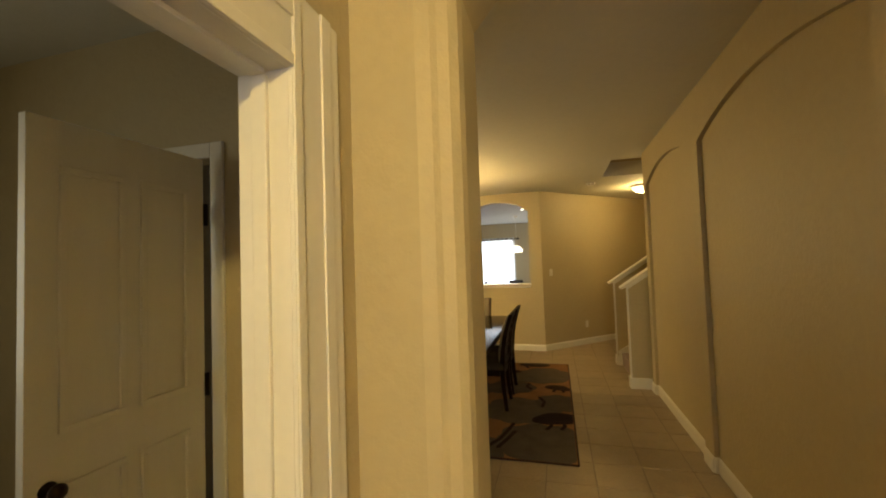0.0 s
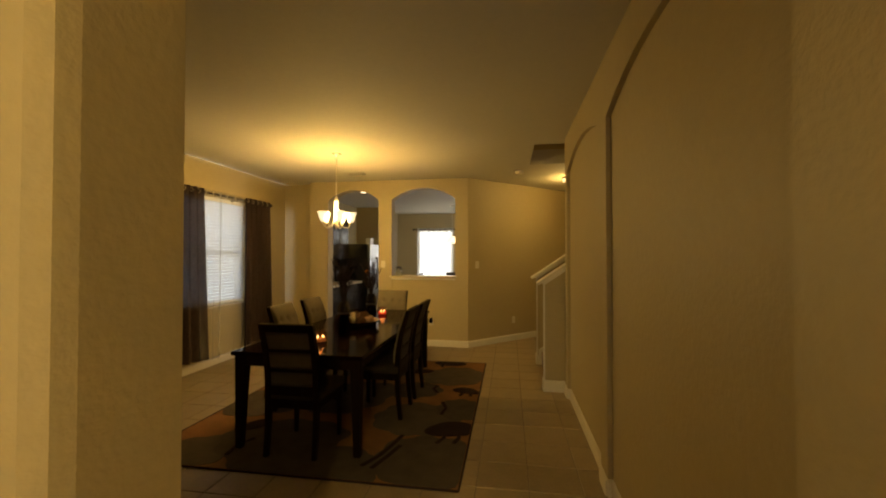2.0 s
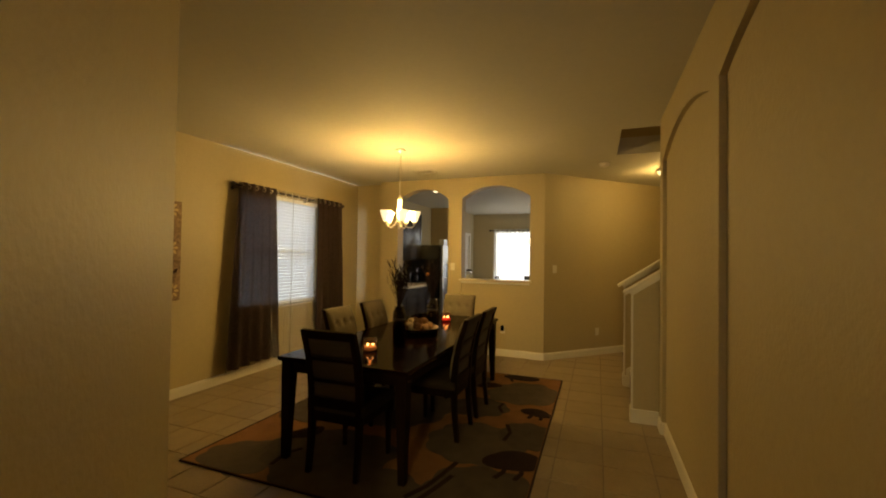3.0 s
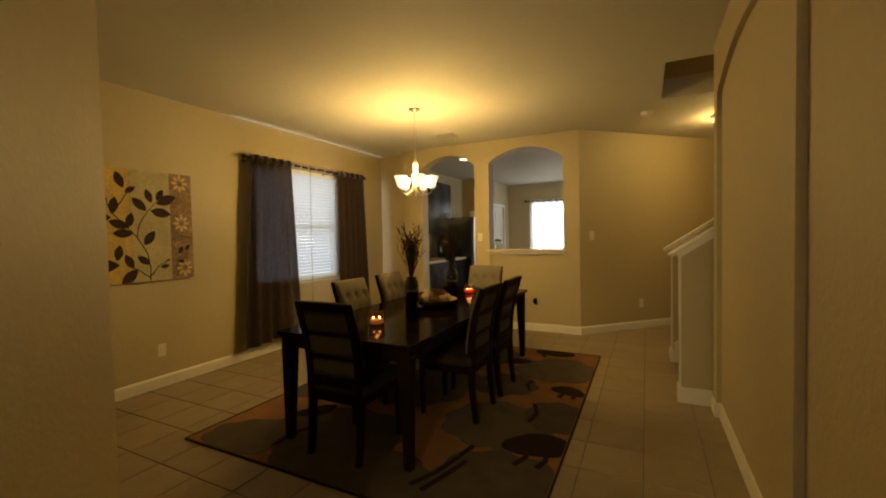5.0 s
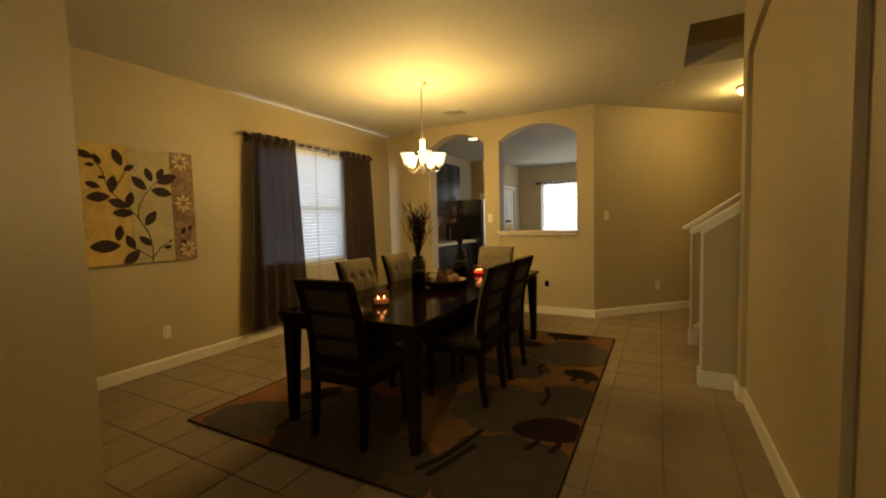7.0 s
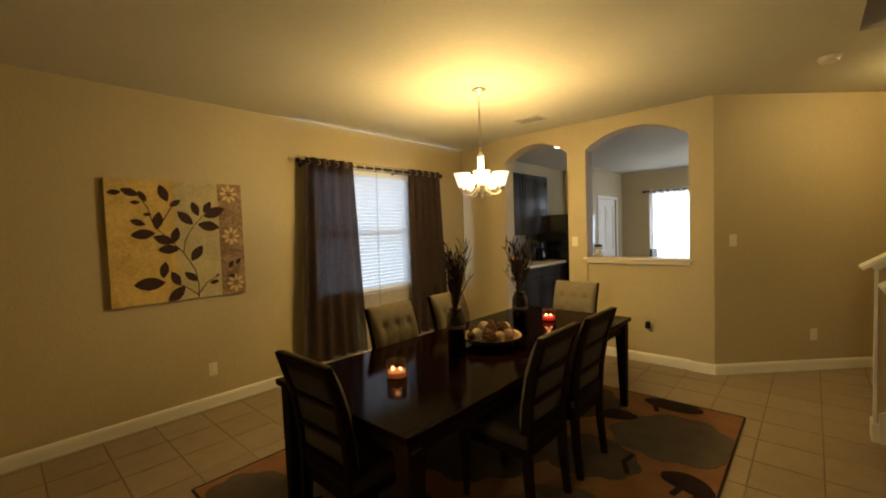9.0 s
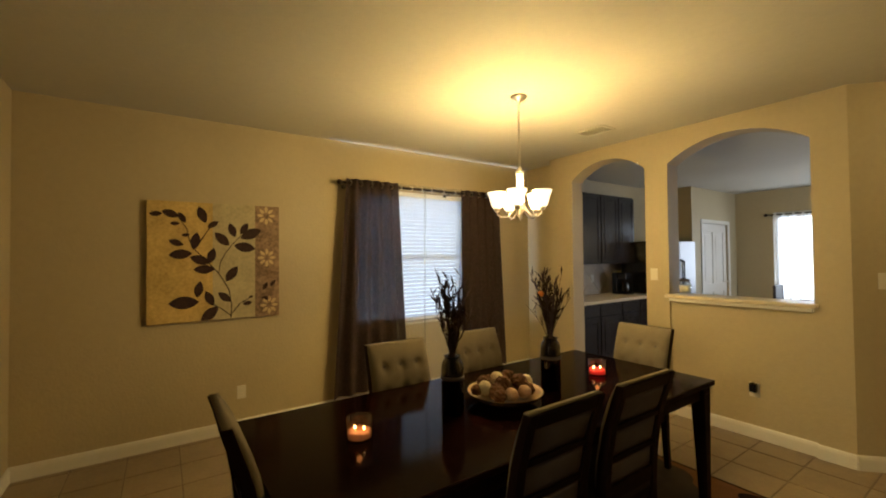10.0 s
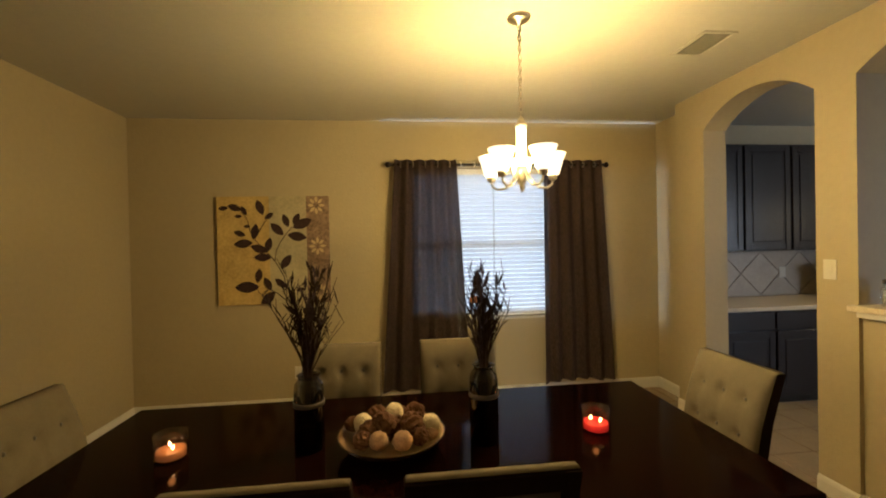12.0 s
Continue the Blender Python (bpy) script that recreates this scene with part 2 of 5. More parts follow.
# ---- building helpers ----
def prism(bm, pts, axis, a, b, bevel=0.0):
    """An outline pts, extruded along the axis from a to b."""
    def put(u, v, w):
        return {"z": (u, v, w), "y": (u, w, v), "x": (w, u, v)}[axis]
    t = bmesh.new()
    lo = [t.verts.new(put(u, v, a)) for u, v in pts]
    hi = [t.verts.new(put(u, v, b)) for u, v in pts]
    t.faces.new(lo), t.faces.new(hi)
    n = len(pts)
    for i in range(n):
        t.faces.new((lo[i], lo[(i + 1) % n], hi[(i + 1) % n], hi[i]))
    merge(bm, t, bevel)
    return bm


def merge(bm, t, bevel=0.0, m=None, smooth=False):
    """Adds the mesh t to bm, with its edges rounded, moved by m."""
    bmesh.ops.recalc_face_normals(t, faces=t.faces)
    if bevel:
        bmesh.ops.bevel(t, geom=[e for e in t.edges if e.calc_face_angle(0) > 0.5], offset=bevel, segments=2, affect="EDGES", profile=0.5)
    if m is not None:
        bmesh.ops.transform(t, matrix=m, verts=t.verts)
    if smooth:
        for f in t.faces:
            f.smooth = True
    me = bpy.data.meshes.new("scrap")
    t.to_mesh(me)
    t.free()
    bm.from_mesh(me)
    bpy.data.meshes.remove(me)


def box(bm, x0, x1, y0, y1, z0, z1, bevel=0.0, m=None):
    t = bmesh.new()
    bmesh.ops.create_cube(t, size=1, matrix=Matrix.LocRotScale(((x0 + x1) / 2, (y0 + y1) / 2, (z0 + z1) / 2), None, (abs(x1 - x0), abs(y1 - y0), abs(z1 - z0))))
    merge(bm, t, bevel, m)
    return bm


def lathe(bm, profile, steps=20, m=None, close=False):
    """A turned shape: profile of (radius, height)."""
    t = bmesh.new()
    rings = []
    for r, z in profile:
        rings.append([t.verts.new((max(r, 0.0004) * math.cos(2 * math.pi * i / steps), max(r, 0.0004) * math.sin(2 * math.pi * i / steps), z)) for i in range(steps)])
    pairs = list(zip(rings, rings[1:]))
    if close:
        pairs.append((rings[-1], rings[0]))
    for p, q in pairs:
        for i in range(steps):
            t.faces.new((p[i], p[(i + 1) % steps], q[(i + 1) % steps], q[i]))
    if not close:
        t.faces.new(rings[0]), t.faces.new(rings[-1])
    merge(bm, t, 0, m, True)
    return bm


def tube(bm, pts, radius, steps=8, taper=None):
    """A round bar along pts."""
    t = bmesh.new()
    rings = []
    pts = [Vector(p) for p in pts]
    for i, p in enumerate(pts):
        d = (pts[min(i + 1, len(pts) - 1)] - pts[max(i - 1, 0)]).normalized()
        u = d.cross(Vector((0.31, 0.17, 0.93)))
        u.normalize()
        v = d.cross(u)
        r = radius if taper is None else radius + (taper - radius) * i / (len(pts) - 1)
        rings.append([t.verts.new(p + r * (u * math.cos(2 * math.pi * k / steps) + v * math.sin(2 * math.pi * k / steps))) for k in range(steps)])
    for p, q in zip(rings, rings[1:]):
        for k in range(steps):
            t.faces.new((p[k], p[(k + 1) % steps], q[(k + 1) % steps], q[k]))
    t.faces.new(rings[0]), t.faces.new(rings[-1])
    merge(bm, t, 0, None, True)
    return bm


def mesh_of(name, bm, mat):
    me = bpy.data.meshes.new(name)
    bm.to_mesh(me)
    bm.free()
    for m in mat if isinstance(mat, (list, tuple)) else [mat]:
        me.materials.append(m)
    return me


def part(name, bm, mat, parent, label=""):
    ob = new(name, mesh_of(name, bm, mat))
    ob.parent = parent
    return tagged(ob, label) if label else ob


def thing(name, label, category, at=None, group="", kind=""):
    ob = new(name)
    if at is not None:
        ob.matrix_world = at
    ob.empty_display_size = 0.1
    return tagged(ob, label, category, group, kind)


def solid(name, bm, mat, label, category, kind="", at=None, group=""):
    ob = new(name, mesh_of(name, bm, mat))
    if at is not None:
        ob.matrix_world = at
    return tagged(ob, label, category, group, kind)


def setting(name, bm, mat, label, category):
    return solid(name, bm, mat, label, category, "structure")


def bm_new():
    return bmesh.new()


def arc(u0, u1, spring, rise, n=14):
    """Points of a segmental arch from u0 to u1."""
    half = abs(u1 - u0) / 2
    r = (half * half + rise * rise) / (2 * rise)
    c, top = (u0 + u1) / 2, spring + rise
    out = []
    for i in range(n + 1):
        u = u0 + (u1 - u0) * i / n
        out.append((u, top - r + math.sqrt(r * r - (u - c) ** 2)))
    return out


H = 2.74

# ---- the large structure ----
XL, YS, YA, XR = -3.50, 2.60, 7.525, 1.06

bm = bm_new()
box(bm, -4.2, 4.4, -2.6, 14.2, -0.20, -0.006)
floor = setting("floor", bm, GROUT, "beige ceramic tile floor with darker grout joints", "floor")

# ceiling with the stairwell opening
bm = bm_new()
SW = (0.75, 4.0, 5.67, 6.70)
box(bm, -3.7, SW[0], -2.3, 13.3, H, H + 0.2)
box(bm, SW[0], 4.1, -2.3, SW[2], H, H + 0.2)
box(bm, SW[0], 4.1, SW[3], 13.3, H, H + 0.2)
setting("ceiling", bm, CEIL, "flat cream painted ceiling with light orange-peel texture", "ceiling")
bm = bm_new()
box(bm, SW[0] - 0.12, SW[0], SW[2] - 0.12, SW[3] + 0.12, H + 0.2, 5.0)
box(bm, 4.0, 4.12, SW[2] - 0.12, SW[3] + 0.12, H + 0.2, 5.0)
box(bm, SW[0], 4.0, SW[2] - 0.12, SW[2], H + 0.2, 5.0)
box(bm, SW[0], 4.0, SW[3], SW[3] + 0.12, H + 0.2, 5.0)
box(bm, SW[0] - 0.12, 4.12, SW[2] - 0.12, SW[3] + 0.12, 5.0, 5.1)
setting("wall_stairwell", bm, WALL, "beige painted walls of the stairwell above the stairs", "wall")

# west wall with the dining window opening
WY0, WY1, WZ0, WZ1 = 5.15, 6.60, 0.80, 2.28
bm = bm_new()
box(bm, XL - 0.16, XL, YS - 0.12, WY0, 0, H)
box(bm, XL - 0.16, XL, WY1, 13.17, 0, H)
box(bm, XL - 0.16, XL, WY0, WY1, 0, WZ0)
box(bm, XL - 0.16, XL, WY0, WY1, WZ1, H)
setting("wall_west", bm, WALL, "beige textured painted wall with a window", "wall")

# south wall of the dining room, the slanted wall and the pier of the passage
bm = bm_new()
prism(bm, [(XL, YS), (-1.115, YS), (-0.195, 1.69), (-0.195, 1.485), (-0.203, 1.452), (-0.226, 1.428), (-0.258, 1.415), (-0.275, 1.402), (-0.315, 1.385), (-0.52, 1.385), (-0.52, 1.105), (-0.64, 1.105), (-0.64, 1.64), (-1.16, 2.48), (XL, 2.48)], "z", 0, H)
setting("wall_south", bm, WALL, "beige textured wall with a slanted end beside the passage", "wall")

# arched header over the passage
bm = bm_new()
pts = arc(-0.20, 0.96, 2.32, 0.30)
prism(bm, pts + [(0.96, H), (-0.20, H)], "y", 1.485, 1.69)
setting("wall_passage_arch", bm, WALL, "beige arched header over the passage opening", "wall")
bm = bm_new()
prism(bm, [(0.96, 1.76), (0.96, 1.55), (0.995, 1.49), (1.06, 1.455), (1.52, 1.44), (1.52, 1.62), (1.20, 1.76)], "z", 0, H)
setting("wall_passage_east", bm, WALL, "beige textured pier with a rounded corner", "wall")

# entry hall
bm = bm_new()
box(bm, -0.64, -0.52, -2.2, 0.22, 0, H)
box(bm, -0.64, -0.52, 0.22, 1.105, 2.02, H)
box(bm, 1.40, 1.52, -2.2, 1.44, 0, H)
box(bm, -0.64, 0.38, -2.32, -2.2, 0, H)
box(bm, 1.12, 1.52, -2.32, -2.2, 0, H)
box(bm, 0.38, 1.12, -2.32, -2.2, 0, 0.55)
box(bm, 0.38, 1.12, -2.32, -2.2, 2.40, H)
setting("wall_entry", bm, WALL, "beige painted walls of the entry hall", "wall")
# side room behind the entry door
bm = bm_new()
box(bm, -1.42, -0.64, 1.86, 1.96, 0, H)
box(bm, -2.24, -1.50, 1.86, 1.96, 2.06, H)
box(bm, -3.4, -2.24, 1.86, 1.96, 0, H)
box(bm, -3.5, -3.4, -1.2, -0.85, 0, H)
box(bm, -3.5, -3.4, 0.45, 1.96, 0, H)
box(bm, -3.5, -3.4, -0.85, 0.45, 0, 0.85)
box(bm, -3.5, -3.4, -0.85, 0.45, 2.15, H)
box(bm, -3.5, -0.64, -1.3, -1.2, 0, H)
box(bm, -1.50, -1.42, 1.86, 1.96, 0, H)
setting("wall_side_room", bm, WALL, "beige painted walls of the dim side room", "wall")

# east wall with two shallow arched niches
bm = bm_new()
R0, R1 = XR, XR + 0.032
box(bm, R1, R1 + 0.12, 1.76, 5.50, 0, H)
NICHES = ((1.90, 3.62), (3.80, 5.36))
for y0, y1 in ((1.76, 1.90), (3.62, 3.80), (5.36, 5.50)):
    box(bm, R0, R1, y0, y1, 0, H)
for y0, y1 in NICHES:
    prism(bm, arc(y0, y1, 2.35, 0.14) + [(y1, H), (y0, H)], "x", R0, R1)
setting("wall_east", bm, WALL, "beige textured wall with two shallow arched niches", "wall")

# north wall with the kitchen archway and the serving opening
A1, A2, T = (-2.588, -1.69), (-1.465, -0.40), 0.20
bm = bm_new()
box(bm, -2.92, A1[0], YA, YA + T, 0, H)
box(bm, XL, -2.92, YA + T, YA + T + 0.12, 0, H)
box(bm, A1[1], A2[0], YA, YA + T, 0, H)
prism(bm, [(A2[1], YA), (-0.19, YA), (-0.10, YA + T), (A2[1], YA + T)], "z", 0, H)
box(bm, A2[0], A2[1], YA + 0.025, YA + T, 0, 1.085)
for u0, u1 in (A1, A2):
    prism(bm, arc(u0, u1, 2.415, 0.18) + [(u1, H), (u0, H)], "y", YA, YA + T)
setting("wall_north", bm, WALL, "beige wall with an arched doorway and an arched serving opening", "wall")
# the slanted wall and the hall beyond
bm = bm_new()
prism(bm, [(-0.19, YA), (2.10, 9.79), (2.10, 9.97), (-0.10, YA + T)], "z", 0, H)
setting("wall_slanted", bm, WALL, "beige slanted wall leading into the back hall", "wall")
bm = bm_new()
prism(bm, [(2.10, 6.82), (4.2, 6.82), (4.2, 6.94), (2.22, 6.94), (2.22, 9.97), (2.10, 9.97)], "z", 0, H)
setting("wall_back_hall", bm, WALL, "beige wall of the back hall behind the stairs", "wall")
bm = bm_new()
box(bm, R1 + 0.12, 4.2, 5.42, 5.55, 0, H)
box(bm, 4.1, 4.22, 5.42, 6.94, 0, H)
setting("wall_stairs", bm, WALL, "beige wall beside the stairs", "wall")

# kitchen and breakfast room
bm = bm_new()
box(bm, XL, -2.90, 11.20, 11.60, 0, H)
box(bm, XL, -2.90, 12.65, 13.05, 0, H)
box(bm, XL, -2.90, 11.60, 12.65, 2.10, H)
box(bm, XL - 0.16, -2.19, 13.05, 13.17, 0, H)
box(bm, -1.22, 2.2, 13.05, 13.17, 0, H)
box(bm, -2.19, -1.22, 13.05, 13.17, 0, 0.75)
box(bm, -2.19, -1.22, 13.05, 13.17, 2.20, H)
box(bm, 2.10, 2.22, 9.97, 10.8, 0, H)
box(bm, 2.10, 2.22, 12.4, 13.17, 0, H)
box(bm, 2.10, 2.22, 10.8, 12.4, 0, 0.8)
box(bm, 2.10, 2.22, 10.8, 12.4, 2.2, H)
setting("wall_breakfast_room", bm, WALL, "greige painted walls of the breakfast room", "wall")

# daylight beyond the openings
bm = bm_new()
box(bm, -4.35, -4.33, 3.6, 8.2, -0.1, 3.6)
setting("backdrop", bm, SKYGLOW, "bright overcast daylight outside the window", "backdrop")
for b in ((-3.6, 0.8, 13.9, 13.92, -0.1, 3.4), (2.9, 2.92, 9.6, 13.6, -0.1, 3.4), (-0.4, 1.9, -3.0, -2.98, -0.1, 3.4), (-4.1, -4.08, -1.6, 1.2, 0.0, 3.0), (-3.46, -3.44, 11.4, 12.8, 0.0, 2.2)):
    bm = bm_new()
    box(bm, *b)
    setting("backdrop", bm, SKYGLOW, "bright overcast daylight outside the window", "backdrop")

# baseboards
def baseboard(pts, label="white painted baseboard along the wall"):
    bm = bm_new()
    for (xa, ya), (xb, yb) in zip(pts, pts[1:]):
        d = Vector((xb - xa, yb - ya, 0))
        ln = d.length
        m = Matrix.Translation((xa, ya, 0)) @ Matrix.Rotation(math.atan2(d.y, d.x), 4, "Z")
        t = bmesh.new()
        sec = [(0, 0), (-0.014, 0), (-0.014, 0.078), (-0.010, 0.094), (-0.004, 0.103), (0, 0.105)]
        lo = [t.verts.new((0, v, w)) for v, w in sec]
        hi = [t.verts.new((ln, v, w)) for v, w in sec]
        t.faces.new(lo), t.faces.new(hi)
        for i in range(len(sec)):
            j = (i + 1) % len(sec)
            t.faces.new((lo[i], lo[j], hi[j], hi[i]))
        merge(bm, t, 0, m)
    setting("baseboard", bm, TRIM, label, "baseboard")


baseboard([(XL, YS), (XL, YA + T)])
baseboard([(-0.20, 1.69), (-1.115, YS), (XL, YS)])
baseboard([(XL, YA + T), (-2.92, YA + T), (-2.92, YA), (A1[0], YA)])
baseboard([(A1[1], YA), (A2[0], YA), (A2[0], YA + 0.025), (A2[1], YA + 0.025), (A2[1], YA), (-0.19, YA), (2.10, 9.79)])
baseboard([(XR, 5.51), (XR, 5.36), (R1, 5.36), (R1, 3.80), (R0, 3.80), (R0, 3.62), (R1, 3.62), (R1, 1.90), (R0, 1.90), (R0, 1.76)])


# ---- dining room: window, curtains ----
def window(name, axis, at, u0, u1, z0, z1, label, inward, slats=True):
    """A vinyl sash window in an opening; axis: the one that the wall faces along."""
    w = thing(name, label, "window", kind="structure")

    def b(bm, ua, ub, za, zb, d0, d1, bevel=0.0):
        if axis == "x":
            return box(bm, at + d0, at + d1, ua, ub, za, zb, bevel)
        return box(bm, ua, ub, at + d0, at + d1, za, zb, bevel)
    f = bm_new()
    for ua, ub, za, zb in ((u0, u0 + 0.05, z0, z1), (u1 - 0.05, u1, z0, z1), (u0 + 0.05, u1 - 0.05, z0, z0 + 0.05), (u0 + 0.05, u1 - 0.05, z1 - 0.05, z1), (u0 + 0.05, u1 - 0.05, (z0 + z1) / 2 - 0.025, (z0 + z1) / 2 + 0.025)):
        b(f, ua, ub, za, zb, -0.03, 0.03)
    part("window_frame", f, VINYL, w)
    for za, zb in ((z0 + 0.05, (z0 + z1) / 2 - 0.025), ((z0 + z1) / 2 + 0.025, z1 - 0.05)):
        g = b(bm_new(), u0 + 0.05, u1 - 0.05, za, zb, -0.004, 0.004)
        p = part("pane", g, CLEAR, w)
        p.visible_shadow = False
    if slats:
        d = 0.075 * inward
        n = int((z1 - z0 - 0.08) / 0.043)
        h = b(bm_new(), u0 + 0.01, u1 - 0.01, z1 - 0.06, z1 - 0.005, d - 0.025, d + 0.025, 0.004)
        part("headrail", h, VINYL, w)
        s = bm_new()
        mid = (u0 + u1) / 2
        # a crowned slat of thin sheet
        t = bmesh.new()
        hw = (u1 - u0) / 2 - 0.012
        rows = [[t.verts.new((x, 0.0065 * k, 0.0045 - 0.00028 * k * k)) for x in (-hw, hw)] for k in range(-4, 5)]
        for p, q in zip(rows, rows[1:]):
            t.faces.new((p[0], p[1], q[1], q[0]))
        merge(s, t, 0, None, True)
        me = mesh_of("slat", s, BLIND)
        for i in range(n):
            o = new("slat", me)
            o.parent = w
            z = z1 - 0.085 - i * 0.043
            if axis == "x":
                o.matrix_world = pose(at + d, mid, z, 0, 0, 90) @ pose(0, 0, 0, -44, 0, 0)
            else:
                o.matrix_world = pose(mid, at + d, z, 67, 0, 0)
        r = b(bm_new(), u0 + 0.012, u1 - 0.012, z0 + 0.01, z0 + 0.03, d - 0.02, d + 0.02, 0.003)
        part("bottom_rail", r, VINYL, w)
    return w


w1 = window("window_1", "x", XL - 0.10, WY0, WY1, WZ0, WZ1, "white vinyl window with closed horizontal blinds", 1)
part("window_sill", box(bm_new(), XL - 0.07, XL + 0.02, WY0 - 0.03, WY1 + 0.03, WZ0 - 0.025, WZ0, 0.004), TRIM, w1)


def hanging(bm, y0, y1, ya, yb, z0, z1, x, folds, depth, seed):
    """A hanging cloth with folds from (y0..y1) at the top to (ya..yb) at the hem."""
    rnd = random.Random(seed)
    ph = [rnd.uniform(0, 6.28) for _ in range(4)]
    nu, nv = folds * 12, 16
    t = bmesh.new()
    grid = []
    for j in range(nv + 1):
        v = j / nv
        row = []
        for i in range(nu + 1):
            u = i / nu
            lo, hi = y0 + (ya - y0) * v, y1 + (yb - y1) * v
            w = math.sin(2 * math.pi * folds * u + ph[0] + 0.5 * v * math.sin(3 * u + ph[1]))
            w += 0.35 * v * math.sin(2 * math.pi * folds * 0.53 * u + ph[2])
            row.append(t.verts.new((x + depth * w * (0.8 + 0.25 * v), lo + (hi - lo) * u, z1 + (z0 - z1) * v + 0.012 * v * math.sin(7 * u + ph[3]))))
        grid.append(row)
    for j in range(nv):
        for i in range(nu):
            t.faces.new((grid[j][i], grid[j][i + 1], grid[j + 1][i + 1], grid[j + 1][i]))
    merge(bm, t, 0, None, True)
    return bm


XC = -3.405
rod = thing("curtain_rod", "dark bronze curtain rod with ball finials above the window", "curtain rod")
part("pole", tube(bm_new(), [(XC, 4.98, 2.30), (XC, 7.09, 2.30)], 0.0125, 12), ROD, rod)
for y, s in ((4.985, -1), (7.085, 1)):
    part("finial", lathe(bm_new(), [(0.013, 0), (0.017, 0.006), (0.010, 0.014), (0.022, 0.022), (0.029, 0.036), (0.024, 0.052), (0.010, 0.062), (0.004, 0.066)], 14, pose(XC, y, 2.30, -90 * s, 0, 0)), ROD, rod, "round bronze finial")
for y in (5.02, 6.30, 7.05):
    bm = tube(bm_new(), [(XL + 0.002, y, 2.27), (XC, y, 2.272), (XC, y, 2.29)], 0.007)
    lathe(bm, [(0.022, 0), (0.022, 0.006), (0.008, 0.010)], 14, pose(XL, y, 2.27, 0, 90, 0))
    part("bracket", bm, ROD, rod)


def curtain(name, label, cat, mat, y0, y1, ya, yb, z0, folds, depth, seed, group):
    c = thing(name, label, cat, group=group)
    part("panel", hanging(bm_new(), y0, y1, ya, yb, z0, 2.345, XC, folds, depth, seed), mat, c)
    for k in range(folds):
        y = y0 + (y1 - y0) * (k + 0.5) / folds
        part("grommet", lathe(bm_new(), [(0.019, -0.003), (0.027, -0.003), (0.027, 0.003), (0.019, 0.003)], 14, pose(XC, y, 2.30, 90, 0, 0), True), NICKEL, c, "round metal grommet")
    return c


curtain("drape", "dark brown grommet drape beside the window", "curtain", DRAPE, 5.01, 5.60, 4.86, 5.70, 0.15, 5, 0.036, 3, "dining window curtains")
curtain("drape", "dark brown grommet drape beside the window", "curtain", DRAPE, 6.46, 7.06, 6.44, 7.17, 0.15, 5, 0.036, 8, "dining window curtains")
curtain("sheer_curtain", "white sheer curtain hanging over the window blinds", "curtain", SHEER, 5.58, 5.98, 5.60, 5.96, 0.12, 3, 0.022, 5, "dining window curtains")
curtain("sheer_curtain", "white sheer curtain hanging over the window blinds", "curtain", SHEER, 5.96, 6.47, 5.94, 6.46, 0.12, 3, 0.022, 6, "dining window curtains")

# ---- rug ----
RX0, RX1, RY0, RY1 = -2.25, 0.14, 3.52, 6.58
rug = thing("area_rug", "rust and taupe floral area rug under the table", "rug")
part("rug_body", box(bm_new(), RX0, RX1, RY0, RY1, 0.001, 0.010, 0.003), RUG_GROUND, rug)
bm = bm_new()
for b in ((RX0 - 0.006, RX1 + 0.006, RY0 - 0.012, RY0), (RX0 - 0.006, RX1 + 0.006, RY1, RY1 + 0.012), (RX0 - 0.012, RX0, RY0, RY1), (RX1, RX1 + 0.012, RY0, RY1)):
    box(bm, *b, 0.001, 0.011)
part("binding", bm, RUG_DARK, rug, "dark bound edge")


def blob(x, y, r, lobes, seed, stretch=1.0, turn=0.0, z=0.0135):
    """A carved pile motif with a lobed outline, kept inside the rug."""
    rnd = random.Random(seed)
    ph = rnd.uniform(0, 6.28)
    pts = []
    for i in range(48):
        a = 2 * math.pi * i / 48
        q = r * (1 + 0.13 * abs(math.sin(lobes * a / 2 + ph)) + 0.05 * math.sin(3 * a + ph))
        u, v = q * math.cos(a) * stretch, q * math.sin(a)
        px = x + u * math.cos(turn) - v * math.sin(turn)
        py = y + u * math.sin(turn) + v * math.cos(turn)
        pts.append((min(max(px, RX0 + 0.004), RX1 - 0.004), min(max(py, RY0 + 0.004), RY1 - 0.004)))
    return prism(bm_new(), pts, "z", 0.009, z)


for i, (x, y, r, st, tu, mat) in enumerate((
        (-1.88, 3.72, 0.24, 1.2, 0.3, RUG_GREY), (-1.35, 4.02, 0.36, 1.3, 0.2, RUG_TAUPE), (-0.95, 3.62, 0.34, 1.5, 0.0, RUG_TAUPE),
        (-0.12, 3.86, 0.36, 1.0, 0.4, RUG_TAUPE), (-0.36, 4.58, 0.33, 1.15, -0.4, RUG_GREY), (0.02, 4.86, 0.24, 1.0, 0.8, RUG_TAUPE),
        (-0.20, 5.92, 0.33, 1.1, 0.6, RUG_GREY), (-1.95, 4.75, 0.34, 1.1, 0.2, RUG_TAUPE), (-1.20, 5.05, 0.40, 1.2, 0.9, RUG_TAUPE),
        (-1.85, 5.80, 0.33, 1.1, 0.5, RUG_GREY), (-1.10, 6.15, 0.34, 1.3, 0.1, RUG_TAUPE), (-0.55, 5.35, 0.24, 1.1, 0.3, RUG_TAUPE))):
    part("motif", blob(x, y, r, 9, i, st, tu, 0.0122 + 0.0003 * i), mat, rug, "large taupe flower motif")
